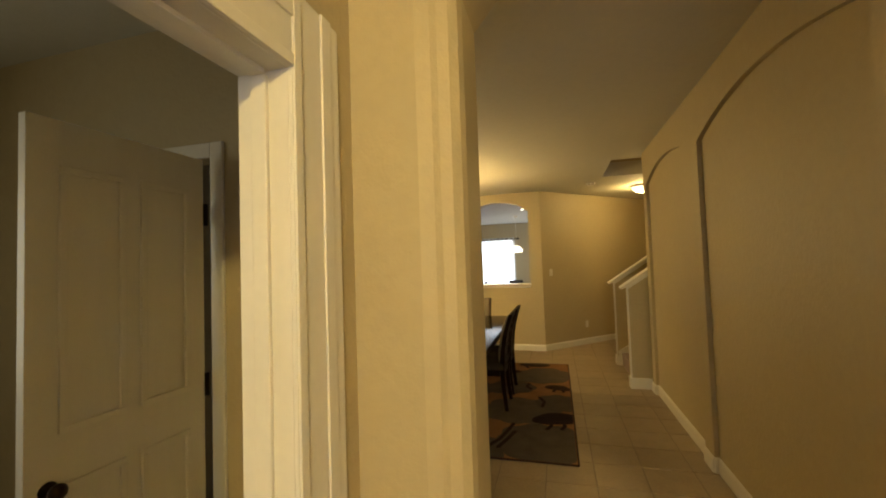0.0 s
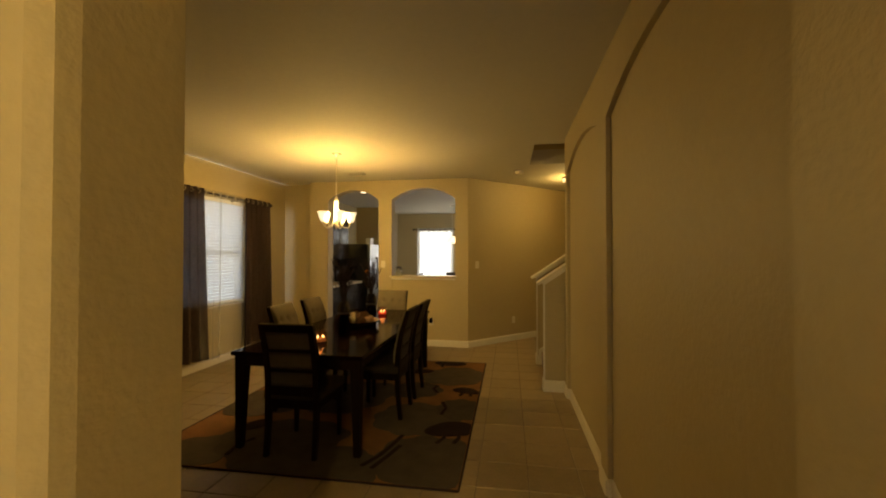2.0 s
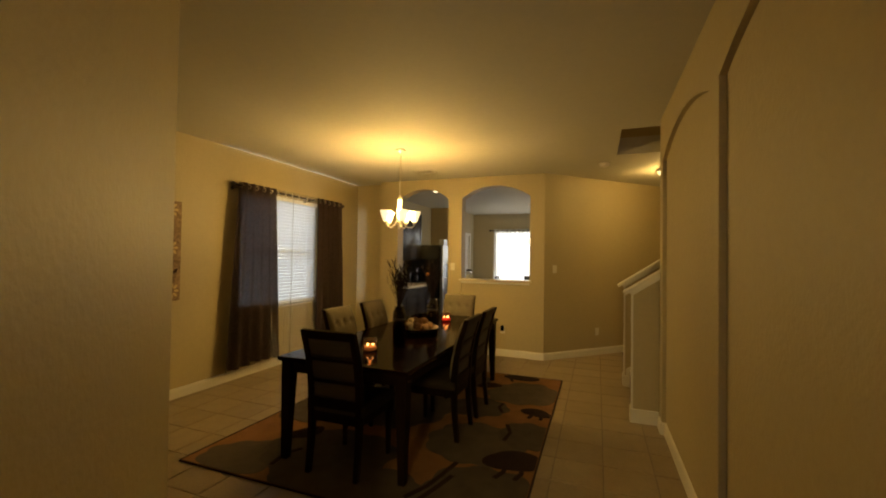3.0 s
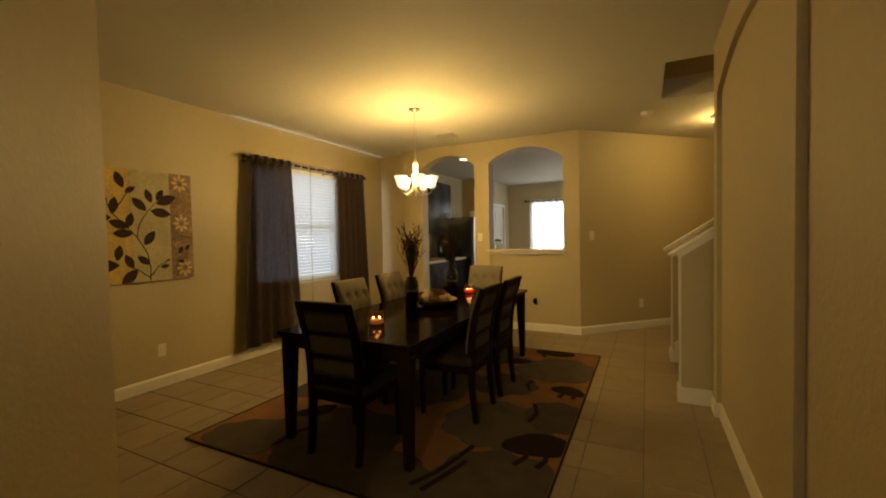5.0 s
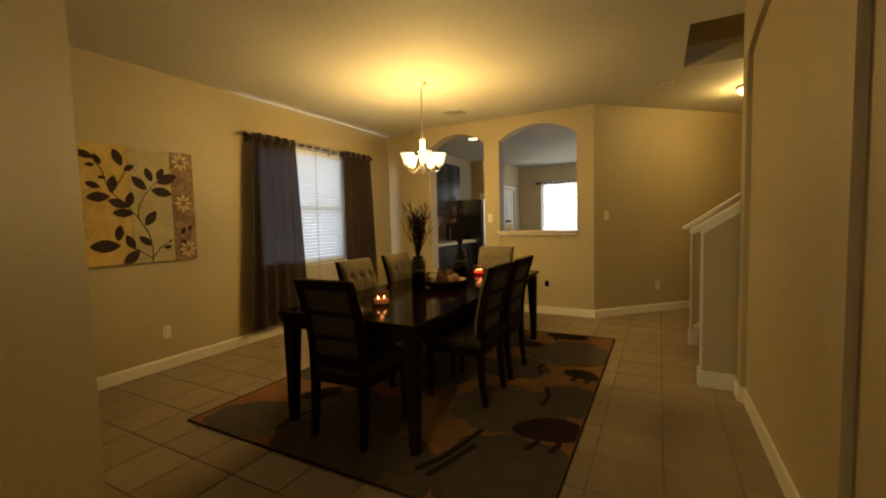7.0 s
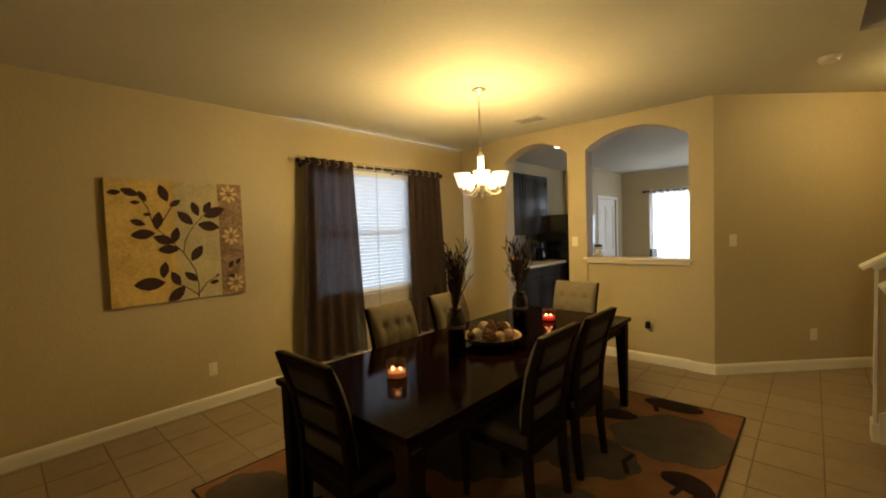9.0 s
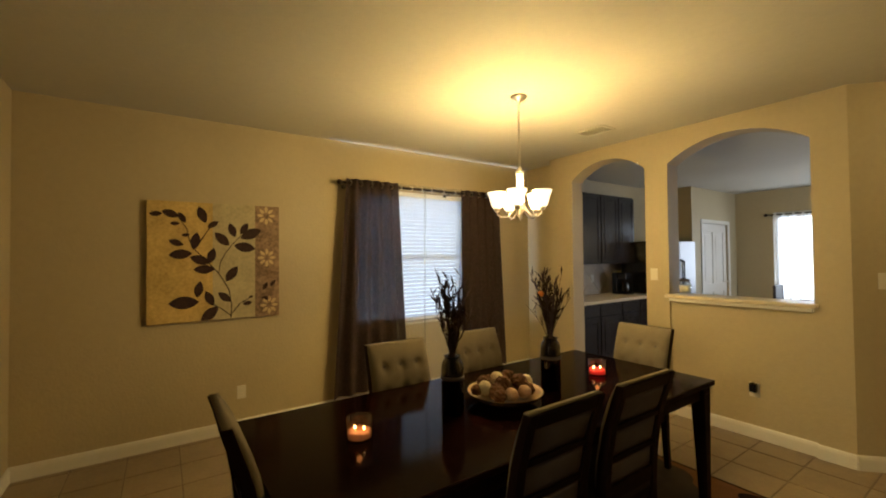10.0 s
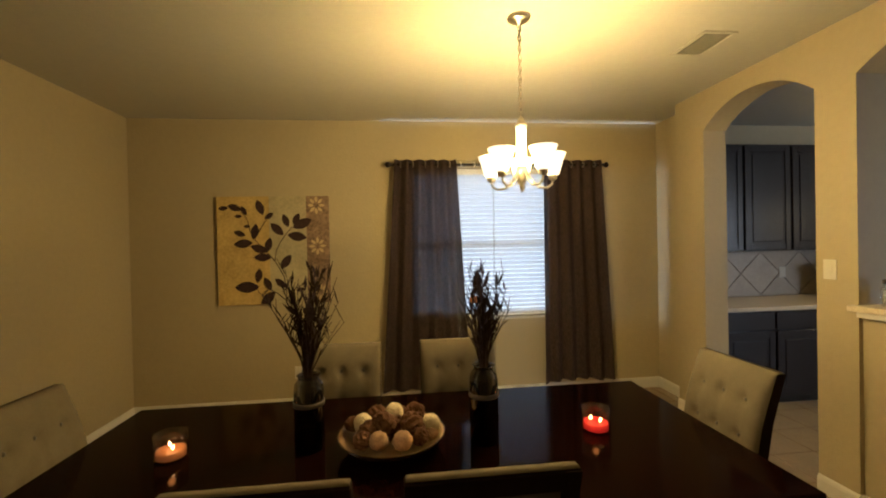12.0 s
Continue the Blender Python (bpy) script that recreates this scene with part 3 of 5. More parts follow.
for i, (x, y, r, st, tu) in enumerate(((-0.02, 4.40, 0.13, 1.6, 0.3), (0.00, 5.40, 0.08, 1.7, -0.3), (-0.32, 6.48, 0.09, 2.2, 0.0), (-1.72, 4.22, 0.08, 1.8, 0.9), (-0.62, 6.05, 0.08, 1.6, 0.4))):
    part("motif", blob(x, y, r, 3, 40 + i, st, tu, 0.0164 + 0.0003 * i), RUG_DARK, rug, "dark brown bud motif")
for pts in (((-0.56, 3.70), (-0.48, 3.86), (-0.44, 4.02), (-0.40, 4.22)), ((-0.48, 3.68), (-0.42, 3.86), (-0.37, 4.04)), ((-0.20, 5.02), (-0.14, 4.86), (-0.16, 4.70)), ((0.04, 4.36), (0.06, 4.24), (0.03, 4.14)), ((-0.06, 4.34), (-0.06, 4.22), (-0.10, 4.12)),
            ((-1.60, 3.70), (-1.62, 3.86), (-1.56, 3.98)), ((-0.34, 5.52), (-0.36, 5.40), (-0.30, 5.28)), ((-0.02, 5.36), (-0.05, 5.24)), ((0.06, 5.38), (0.06, 5.24)), ((-0.44, 6.40), (-0.40, 6.30))):
    side = []
    for i, (xa, ya) in enumerate(pts):
        p, q = Vector(pts[max(i - 1, 0)]), Vector(pts[min(i + 1, len(pts) - 1)])
        n = Vector((-(q - p).y, (q - p).x)).normalized() * 0.016
        side.append(((xa + n.x, ya + n.y), (xa - n.x, ya - n.y)))
    bm = prism(bm_new(), [a for a, b in side] + [b for a, b in reversed(side)], "z", 0.009, 0.0182)
    part("motif", bm, RUG_DARK, rug, "dark brown stem motif")

# ---- table ----
TX0, TX1, TY0, TY1, TZ = -1.627, -0.582, 3.767, 6.296, 0.755
table = thing("dining_table", "long dark cherry-stained wooden dining table on a rug", "table", pose((TX0 + TX1) / 2, (TY0 + TY1) / 2, 0.014))
hx, hy = (TX1 - TX0) / 2, (TY1 - TY0) / 2
TT = TZ - 0.014
part("tabletop", box(bm_new(), -hx, hx, -hy, hy, TT - 0.032, TT, 0.006), TOPWOOD, table, "glossy dark cherry-stained top")
for x0, x1, y0, y1 in ((-hx + 0.10, hx - 0.10, -hy + 0.045, -hy + 0.067), (-hx + 0.10, hx - 0.10, hy - 0.067, hy - 0.045), (-hx + 0.045, -hx + 0.067, -hy + 0.10, hy - 0.10), (hx - 0.067, hx - 0.045, -hy + 0.10, hy - 0.10)):
    part("apron", box(bm_new(), x0, x1, y0, y1, TT - 0.115, TT - 0.032, 0.003), WOOD, table)
for sx in (-1, 1):
    for sy in (-1, 1):
        bm = bm_new()
        t = bmesh.new()
        bmesh.ops.create_cube(t, size=1, matrix=Matrix.LocRotScale((0, 0, (TT - 0.032) / 2), None, (0.086, 0.086, TT - 0.032)))
        for v in t.verts:
            if v.co.z < 0.1:
                v.co.x, v.co.y = v.co.x * 0.58 + sx * 0.012, v.co.y * 0.58 + sy * 0.012
        merge(bm, t, 0.005, pose(sx * (hx - 0.063), sy * (hy - 0.063), 0))
        part("leg", bm, WOOD, table)
        bm = bm_new()
        for b in range(3):
            lathe(bm, [(0.006, 0), (0.006, 0.004), (0.003, 0.006)], 8, pose(sx * (hx - 0.020), sy * (hy - 0.085 + 0.02 * b), TT - 0.075, 0, 90 * sx, 0))
        part("bolt", bm, ROD, table, "small dark corner studs")


# ---- chairs: facing +y, seat centre at the origin ----
def dining_chair():
    c = thing("dining_chair", "dark wooden dining chair with taupe tufted linen upholstery", "chair", group="chairs round the table")
    sil = [(-0.228, 0.0), (-0.205, 0.20), (-0.195, 0.42), (-0.205, 0.60), (-0.238, 0.78), (-0.300, 0.975)]

    def prof(z):
        for (ya, za), (yb, zb) in zip(sil, sil[1:]):
            if z <= zb:
                return ya + (yb - ya) * (z - za) / (zb - za)
        return sil[-1][0]
    for s in (-1, 1):
        x = s * 0.188
        bm = bm_new()
        t = bmesh.new()
        rings = []
        for k in range(15):
            z = 0.975 * k / 14
            y, th, wd = prof(z), 0.019 + 0.006 * min(z / 0.42, 1) - 0.006 * max(0, (z - 0.5) / 0.5), 0.017 + 0.004 * min(z / 0.42, 1)
            rings.append([t.verts.new((x + a * wd, y + b * th, z)) for a, b in ((-1, -1), (1, -1), (1, 1), (-1, 1))])
        for p, q in zip(rings, rings[1:]):
            for i in range(4):
                t.faces.new((p[i], p[(i + 1) % 4], q[(i + 1) % 4], q[i]))
        t.faces.new(rings[0]), t.faces.new(rings[-1])
        merge(bm, t, 0.004)
        part("leg", bm, WOOD, c, "curved dark wooden rear leg and stile")
        bm = bm_new()
        t = bmesh.new()
        bmesh.ops.create_cube(t, size=1, matrix=Matrix.LocRotScale((x, 0.205, 0.205), None, (0.042, 0.042, 0.41)))
        for v in t.verts:
            if v.co.z < 0.1:
                v.co.x, v.co.y = x + (v.co.x - x) * 0.66, 0.205 + (v.co.y - 0.205) * 0.66
        merge(bm, t, 0.003)
        part("leg", bm, WOOD, c)
    for x0, x1, y0, y1 in ((-0.168, 0.168, 0.192, 0.216), (-0.168, 0.168, -0.206, -0.182), (-0.202, -0.178, -0.17, 0.184), (0.178, 0.202, -0.17, 0.184)):
        part("seat_rail", box(bm_new(), x0, x1, y0, y1, 0.345, 0.412, 0.003), WOOD, c)
    t = bmesh.new()
    bmesh.ops.create_grid(t, x_segments=10, y_segments=10, size=1)
    for v in t.verts:
        u, w = v.co.x, v.co.y
        v.co = Vector((u * 0.222, w * 0.222 + 0.012, 0.472 + 0.018 * (1 - u ** 4) * (1 - w ** 4)))
    ex = bmesh.ops.extrude_face_region(t, geom=t.faces[:])
    for v in [g for g in ex["geom"] if isinstance(g, bmesh.types.BMVert)]:
        v.co.z = 0.413
    bm = bm_new()
    merge(bm, t, 0, None, True)
    part("seat", bm, SEATCLOTH, c, "linen seat cushion coloured dark for the shade under the table")
    # padded front of the back, tufted by six buttons
    nx, nz = 28, 28
    tufts = [(ux, uz) for uz in (0.845, 0.70) for ux in (-0.115, 0.0, 0.115)]
    t = bmesh.new()
    front, back = [], []
    for j in range(nz + 1):
        z = 0.50 + 0.478 * j / nz
        rf, rb = [], []
        for i in range(nx + 1):
            x = -0.205 + 0.410 * i / nx
            e = min(1.0, min(x + 0.205, 0.205 - x) / 0.03, (z - 0.495) / 0.03, (0.982 - z) / 0.03)
            puff = 0.032 * (0.35 + 0.65 * math.sqrt(max(e, 0))) * (1 - 0.75 * max(0, (z - 0.86) / 0.118) ** 2)
            for ux, uz in tufts:
                dd = math.hypot(x - ux, z - uz)
                puff -= 0.019 * math.exp(-(dd / 0.022) ** 2)
                puff -= 0.0015 * math.exp(-((x - ux) / 0.010) ** 2) * (0.14 > abs(z - uz))
            rf.append(t.verts.new((x, prof(z) + 0.016 + puff, z)))
            rb.append(t.verts.new((x, prof(z) + (0.012 if z < 0.97 else -0.012), z)))
        front.append(rf), back.append(rb)
    for g, flip in ((front, 0), (back, 1)):
        for j in range(nz):
            for i in range(nx):
                t.faces.new((g[j][i], g[j][i + 1], g[j + 1][i + 1], g[j + 1][i]))
    for j in range(nz):
        for i in (0, nx):
            t.faces.new((front[j][i], front[j + 1][i], back[j + 1][i], back[j][i]))
    for i in range(nx):
        for j in (0, nz):
            t.faces.new((front[j][i], front[j][i + 1], back[j][i + 1], back[j][i]))
    bm = bm_new()
    merge(bm, t, 0, None, True)
    pad = part("backrest", bm, FABRIC, c, "taupe linen backrest with tufted buttons")
    for ux, uz in tufts:
        part("button", lathe(bm_new(), [(0.009, 0), (0.010, 0.003), (0.006, 0.007), (0.001, 0.008)], 10, pose(ux, prof(uz) + 0.027, uz, -90, 0, 0)), BUTTON, pad, "dark tufting button")
    # back of the chair: rails between the stiles and three cloth panels
    zs = (0.475, 0.625, 0.775, 0.945)
    for z, hh in zip(zs, (0.035, 0.012, 0.012, 0.028)):
        t = bmesh.new()
        bmesh.ops.create_cube(t, size=1, matrix=Matrix.LocRotScale((0, prof(z) - 0.004, z), None, (0.345, 0.030, 2 * hh)))
        for v in t.verts:
            v.co.y = prof(v.co.z) + (0.012 if v.co.y > prof(z) - 0.004 else -0.018)
        bm = bm_new()
        merge(bm, t, 0.003)
        part("rail", bm, WOOD, c)
    for (za, zb) in ((0.510, 0.613), (0.637, 0.763), (0.787, 0.917)):
        t = bmesh.new()
        g = []
        for j in range(5):
            z = za + (zb - za) * j / 4
            g.append([t.verts.new((x, prof(z) - (0.010 if 0 < j < 4 and abs(x) < 0.17 else 0.004), z)) for x in (-0.172, -0.16, 0.16, 0.172)])
        for p, q in zip(g, g[1:]):
            for i in range(3):
                t.faces.new((p[i], p[i + 1], q[i + 1], q[i]))
        ex = bmesh.ops.extrude_face_region(t, geom=t.faces[:])
        for v in [q for q in ex["geom"] if isinstance(q, bmesh.types.BMVert)]:
            v.co.y += 0.014
        bm = bm_new()
        merge(bm, t, 0, None, True)
        part("back_panel", bm, FABRIC_BACK, c, "grey-taupe cloth back panel")
    return c


first = dining_chair()
CHAIR_Z = 0.017
first.matrix_world = pose(-1.105, 3.945, CHAIR_Z)
for x, y, rz in ((-1.145, 6.215, 180), (-0.725, 4.705, 90), (-0.720, 5.240, 90), (-1.490, 4.715, -90), (-1.490, 5.345, -90)):
    copy_thing(first, pose(x, y, CHAIR_Z, 0, 0, rz))

# ---- chandelier ----
ch = thing("chandelier", "five-arm brushed nickel chandelier with lit white glass shades", "chandelier", pose(*CHANDELIER, H))
part("canopy", lathe(bm_new(), [(0.062, 0), (0.060, -0.010), (0.045, -0.022), (0.016, -0.030), (0.008, -0.045)], 20), NICKEL, ch)
z = -0.045
chain = bm_new()
k = 0
while z > -0.53:
    lk = []
    for i in range(11):
        a = 2 * math.pi * i / 10
        u = 0.0095 * math.sin(a)
        lk.append((u if k % 2 else 0, 0 if k % 2 else u, z - 0.017 + 0.017 * math.cos(a)))
    tube(chain, lk, 0.003, 5)
    z -= 0.027
    k += 1
part("chain", chain, NICKEL, ch)
part("stem", lathe(bm_new(), [(0.005, -0.53), (0.014, -0.545), (0.024, -0.565), (0.034, -0.572), (0.034, -0.584), (0.024, -0.588)], 18), NICKEL, ch)
part("column", lathe(bm_new(), [(0.029, -0.588), (0.026, -0.61), (0.026, -0.68), (0.028, -0.77), (0.034, -0.80)], 18), COLUMN, ch, "white glass column")
part("hub", lathe(bm_new(), [(0.030, -0.80), (0.036, -0.83), (0.036, -0.85), (0.022, -0.88), (0.012, -0.90), (0.015, -0.915), (0.004, -0.94)], 18), NICKEL, ch)
arm_bm = tube(bm_new(), [(0.02, 0, -0.80), (0.05, 0, -0.870), (0.095, 0, -0.912), (0.14, 0, -0.915), (0.170, 0, -0.895), (0.175, 0, -0.865)], 0.0065, 8)
arm_me = mesh_of("arm", arm_bm, NICKEL)
cup_me = mesh_of("socket_cup", lathe(bm_new(), [(0.008, -0.845), (0.022, -0.838), (0.026, -0.815), (0.018, -0.800)], 14, pose(0.175, 0, -0.03)), NICKEL)
shade_me = mesh_of("shade", lathe(bm_new(), [(0.026, -0.815), (0.036, -0.803), (0.045, -0.775), (0.056, -0.733), (0.071, -0.697), (0.068, -0.697), (0.053, -0.732), (0.042, -0.773), (0.034, -0.799), (0.026, -0.810)], 24, pose(0.175, 0, -0.032), True), SHADE)
bulb_me = mesh_of("bulb", lathe(bm_new(), [(0.010, -0.80), (0.012, -0.775), (0.022, -0.750), (0.022, -0.735), (0.012, -0.72), (0.002, -0.715)], 12, pose(0.175, 0, -0.03)), BULB)
for k in range(5):
    for nm, me in (("arm", arm_me), ("socket_cup", cup_me), ("shade", shade_me), ("bulb", bulb_me)):
        o = new(nm, me)
        o.parent = ch
        o.matrix_local = pose(0, 0, 0, 0, 0, 72 * k + 20)
        if nm in ("bulb", "shade"):
            o.visible_shadow = False

# ---- picture ----
pic = thing("canvas_picture", "square canvas print of dark leaves on ochre and sage", "picture", pose(XL + 0.002, 3.372, 1.008))
PW = 1.008
part("canvas", box(bm_new(), 0, 0.036, 0, PW * 0.46, 0, PW, 0.003), CANVAS, pic, "ochre painted canvas")
part("canvas", box(bm_new(), 0, 0.036, PW * 0.46, PW * 0.795, 0, PW, 0.003), CANVAS_SAGE, pic, "sage painted canvas")
part("canvas", box(bm_new(), 0, 0.036, PW * 0.795, PW, 0, PW, 0.003), CANVAS_PLUM, pic, "plum and gold painted canvas band")


def leaf(u, v, ln, deg, mat=None):
    a = radians(deg)
    pts = []
    for i in range(16):
        s = i / 8
        p = (s if s <= 1 else 2 - s)
        w = (1 if s <= 1 else -1) * 0.24 * ln * math.sin(math.pi * p) ** 0.8
        q = (p - 0.5) * ln
        pts.append((u + q * math.cos(a) - w * math.sin(a), v + q * math.sin(a) + w * math.cos(a)))
    pts = [(min(max(x, 0.004), PW - 0.004), min(max(y, 0.004), PW - 0.004)) for x, y in pts]
    part("painted_leaf", prism(bm_new(), pts, "x", 0.034, 0.0385), mat or LEAFPAINT, pic)


for u, v, ln, deg in ((0.06, 0.90, .09, 5), (0.16, 0.905, .13, -20), (0.24, 0.875, .10, -60), (0.19, 0.825, .07, 0), (0.385, 0.905, .15, -70), (0.465, 0.825, .10, 35), (0.265, 0.73, .06, 0), (0.20, 0.665, .11, -20), (0.335, 0.68, .15, 80),
                      (0.23, 0.57, .17, 5), (0.37, 0.52, .16, -20), (0.455, 0.555, .14, 75), (0.40, 0.44, .16, 0), (0.535, 0.70, .16, -45), (0.615, 0.78, .13, -70), (0.71, 0.795, .12, 60), (0.765, 0.75, .19, 25), (0.715, 0.63, .18, -10),
                      (0.61, 0.395, .16, 55), (0.36, 0.27, .14, 80), (0.255, 0.165, .22, 0), (0.44, 0.19, .14, -65), (0.555, 0.195, .13, -40), (0.44, 0.055, .18, 45), (0.735, 0.13, .08, 10), (0.765, 0.185, .04, 20), (0.885, 0.275, .08, 60), (0.95, 0.30, .07, 50), (0.89, 0.165, .08, -10)):
    leaf(u, v, ln, deg)
stem = bm_new()
for pts in (((0.60, 0.01), (0.605, 0.12), (0.585, 0.25), (0.54, 0.34), (0.505, 0.40), (0.52, 0.50), (0.56, 0.58), (0.62, 0.66), (0.68, 0.73)), ((0.505, 0.40), (0.42, 0.50), (0.34, 0.59), (0.29, 0.68), (0.27, 0.78), (0.22, 0.86)), ((0.60, 0.03), (0.52, 0.10), (0.44, 0.15)), ((0.61, 0.05), (0.67, 0.13), (0.76, 0.18)), ((0.36, 0.66), (0.42, 0.76), (0.46, 0.82))):
    tube(stem, [(0.0365, u * PW, v * PW) for u, v in pts], 0.0045, 6, 0.003)
part("painted_stem", stem, LEAFPAINT, pic)
for u, v in ((0.895, 0.92), (0.90, 0.535), (0.92, 0.10)):
    for k in range(8):
        a = k * 45
        leaf(u + 0.05 * math.cos(radians(a)), v + 0.055 * math.sin(radians(a)), 0.06, a, FLOWERPAINT)

# ---- things on the table ----
def candle(x, y, wax, label, flames):
    c = thing("candle_jar", label, "candle", pose(x, y, TZ), group="candles on the table")
    r, h = 0.055, 0.096
    g = part("jar", lathe(bm_new(), [(r - 0.004, 0), (r, 0.004), (r, h), (r - 0.003, h), (r - 0.004, 0.012), (r - 0.010, 0.008), (0.0, 0.008)], 24), CANDLE_GLASS, c)
    g.visible_shadow = False
    part("wax", lathe(bm_new(), [(0.0, 0.009), (r - 0.006, 0.0125), (r - 0.006, 0.038), (r - 0.012, 0.036), (0.0, 0.035)], 20), wax, c)
    for u, v in flames:
        part("wick", tube(bm_new(), [(u, v, 0.034), (u, v, 0.044)], 0.001, 5), BUTTON, c)
        part("flame", lathe(bm_new(), [(0.0, 0.040), (0.0045, 0.044), (0.0055, 0.048), (0.003, 0.054), (0.0, 0.058)], 8, pose(u, v, 0.001)), FLAME, c)
    lamp("candle_light", "POINT", pose(x, y, TZ + 0.084), 0.12, (1.0, 0.5, 0.16), radius=0.012)


candle(-1.10, 4.178, WAX_AMBER, "glass jar candle with amber wax and lit wicks", ((-0.016, -0.013), (0.015, 0.014)))
candle(-1.08, 5.816, WAX_RED, "glass jar candle with red wax and lit wicks", ((-0.015, -0.014), (0.014, 0.013)))


def vase(x, y, h, seed, twig_h, label, blossom):
    rnd = random.Random(seed)
    c = thing("vase", label, "vase", pose(x, y, TZ), group="vases on the table")
    r = 0.056
    part("body", lathe(bm_new(), [(r - 0.006, 0), (r, 0.006), (r, h - 0.06), (r - 0.004, h - 0.035), (r - 0.016, h - 0.018), (r - 0.018, h - 0.008), (r - 0.012, h), (r - 0.016, h), (r - 0.022, h - 0.010), (r - 0.020, h - 0.022), (r - 0.008, h - 0.04), (r - 0.004, h - 0.06), (r - 0.004, 0.012), (0.0, 0.010)], 26), SMOKED, c, "smoked glass vase body")
    part("band", lathe(bm_new(), [(r + 0.0005, h * 0.60), (r + 0.003, h * 0.60), (r + 0.003, h * 0.66), (r + 0.0005, h * 0.66)], 26, None, True), BAND, c, "tan ribbon band")
    part("filler", lathe(bm_new(), [(0.0, 0.014), (r - 0.007, 0.014), (r - 0.007, h * 0.62), (r - 0.018, h - 0.04), (0.0, h - 0.04)], 18), TWIG, c, "dark potpourri filling")
    b = thing("dried_arrangement", "dried dark twigs and leaves standing in a vase", "dried flowers", pose(x, y, TZ), group="dried arrangements")
    for k in range(46):
        a, lean = rnd.uniform(0, 6.28), rnd.uniform(0.02, 0.135) * (0.72 if k < 30 else 0.95 if k < 43 else 1.1)
        top = twig_h * rnd.uniform(0.66, 1.0)
        pts = []
        ca, sa = math.cos(a), math.sin(a)
        for i in range(7):
            s = i / 6
            out = 0.010 + lean * max(0.0, (s * top - h + 0.05) / (top - h)) ** 1.3 if s * top > h - 0.05 else 0.010 + 0.008 * s
            wob = 0.012 * s * math.sin(4 * s + k)
            pts.append((ca * out - sa * wob, sa * out + ca * wob, 0.10 + (top - 0.10) * s))
        bm = tube(bm_new(), pts, 0.0034, 5, 0.0012)
        # narrow leaves along the upper part
        for i in range(rnd.randint(3, 6)):
            s = rnd.uniform(0.62, 1.0)
            j = min(int(s * 6), 5)
            p = Vector(pts[j]).lerp(Vector(pts[j + 1]), s * 6 - j)
            if p.z < h + 0.03:
                continue
            d = Vector((rnd.uniform(-1, 1), rnd.uniform(-1, 1), rnd.uniform(0.8, 2.2))).normalized()
            ln, w = rnd.uniform(0.04, 0.085), rnd.uniform(0.003, 0.007)
            side = d.cross(Vector((ca, sa, 0.2))).normalized()
            t = bmesh.new()
            v = [t.verts.new(q) for q in (p, p + d * ln * 0.45 + side * w, p + d * ln, p + d * ln * 0.5 - side * w)]
            up = d.cross(side) * 0.002
            v2 = [t.verts.new(q.co + up) for q in v]
            t.faces.new(v), t.faces.new(v2)
            for q in range(4):
                t.faces.new((v[q], v[(q + 1) % 4], v2[(q + 1) % 4], v2[q]))
            merge(bm, t)
        part("twig", bm, TWIG if k % 3 else REED, b)
    for k in range(blossom):
        a = rnd.uniform(0, 6.28)
        o = 0.05 + 0.03 * k
        t = bmesh.new()
        bmesh.ops.create_icosphere(t, subdivisions=2, radius=0.017)
        for v in t.verts:
            v.co *= 1 + 0.35 * noise.noise(v.co * 90)
        bm = bm_new()
        merge(bm, t, 0, pose(o * math.cos(a), o * math.sin(a), twig_h * (0.80 - 0.07 * k)))
        part("blossom", bm, BLOSSOM, b, "small orange dried blossom")


vase(-1.105, 4.676, 0.285, 11, 0.71, "cylindrical smoked glass vase with a tan band", 0)
vase(-1.062, 5.350, 0.300, 23, 0.69, "cylindrical smoked glass vase with a tan band", 1)

bowl = thing("bowl", "shallow dark lacquer bowl with a gold lining", "bowl", pose(-1.065, 4.99, TZ))
part("shell", lathe(bm_new(), [(0.075, 0), (0.08, 0.004), (0.14, 0.018), (0.188, 0.044), (0.203, 0.062), (0.205, 0.066), (0.200, 0.064), (0.186, 0.048), (0.138, 0.023), (0.06, 0.011), (0.0, 0.010)], 40), BOWL, bowl, "dark lacquered shell")
part("lining", lathe(bm_new(), [(0.199, 0.0655), (0.187, 0.052), (0.139, 0.027), (0.06, 0.0145), (0.0, 0.0135), (0.06, 0.0125), (0.139, 0.0245), (0.187, 0.0495)], 40, None, True), BOWL_IN, bowl, "gold lining")
rnd = random.Random(4)
FILL = (
    (-0.020, -0.110, .078, .037, 0), (-0.060, 0.010, .098, .036, 0), (0.020, 0.150, .078, .036, 0), (0.110, -0.045, .066, .034, 2), (0.120, 0.040, .066, .035, 2), (0.040, 0.145, .052, .030, 2),
    (0.030, -0.030, .092, .040, 1), (0.045, -0.085, .072, .036, 1), (0.045, 0.080, .088, .040, 1), (-0.070, 0.090, .088, .036, 1), (-0.085, -0.060, .082, .034, 1), (0.000, 0.030, .060, .038, 1), (0.090, -0.105, .062, .030, 1), (0.085, 0.100, .062, .030, 1), (-0.120, 0.020, .070, .032, 1), (-0.040, -0.150, .070, .026, 1))
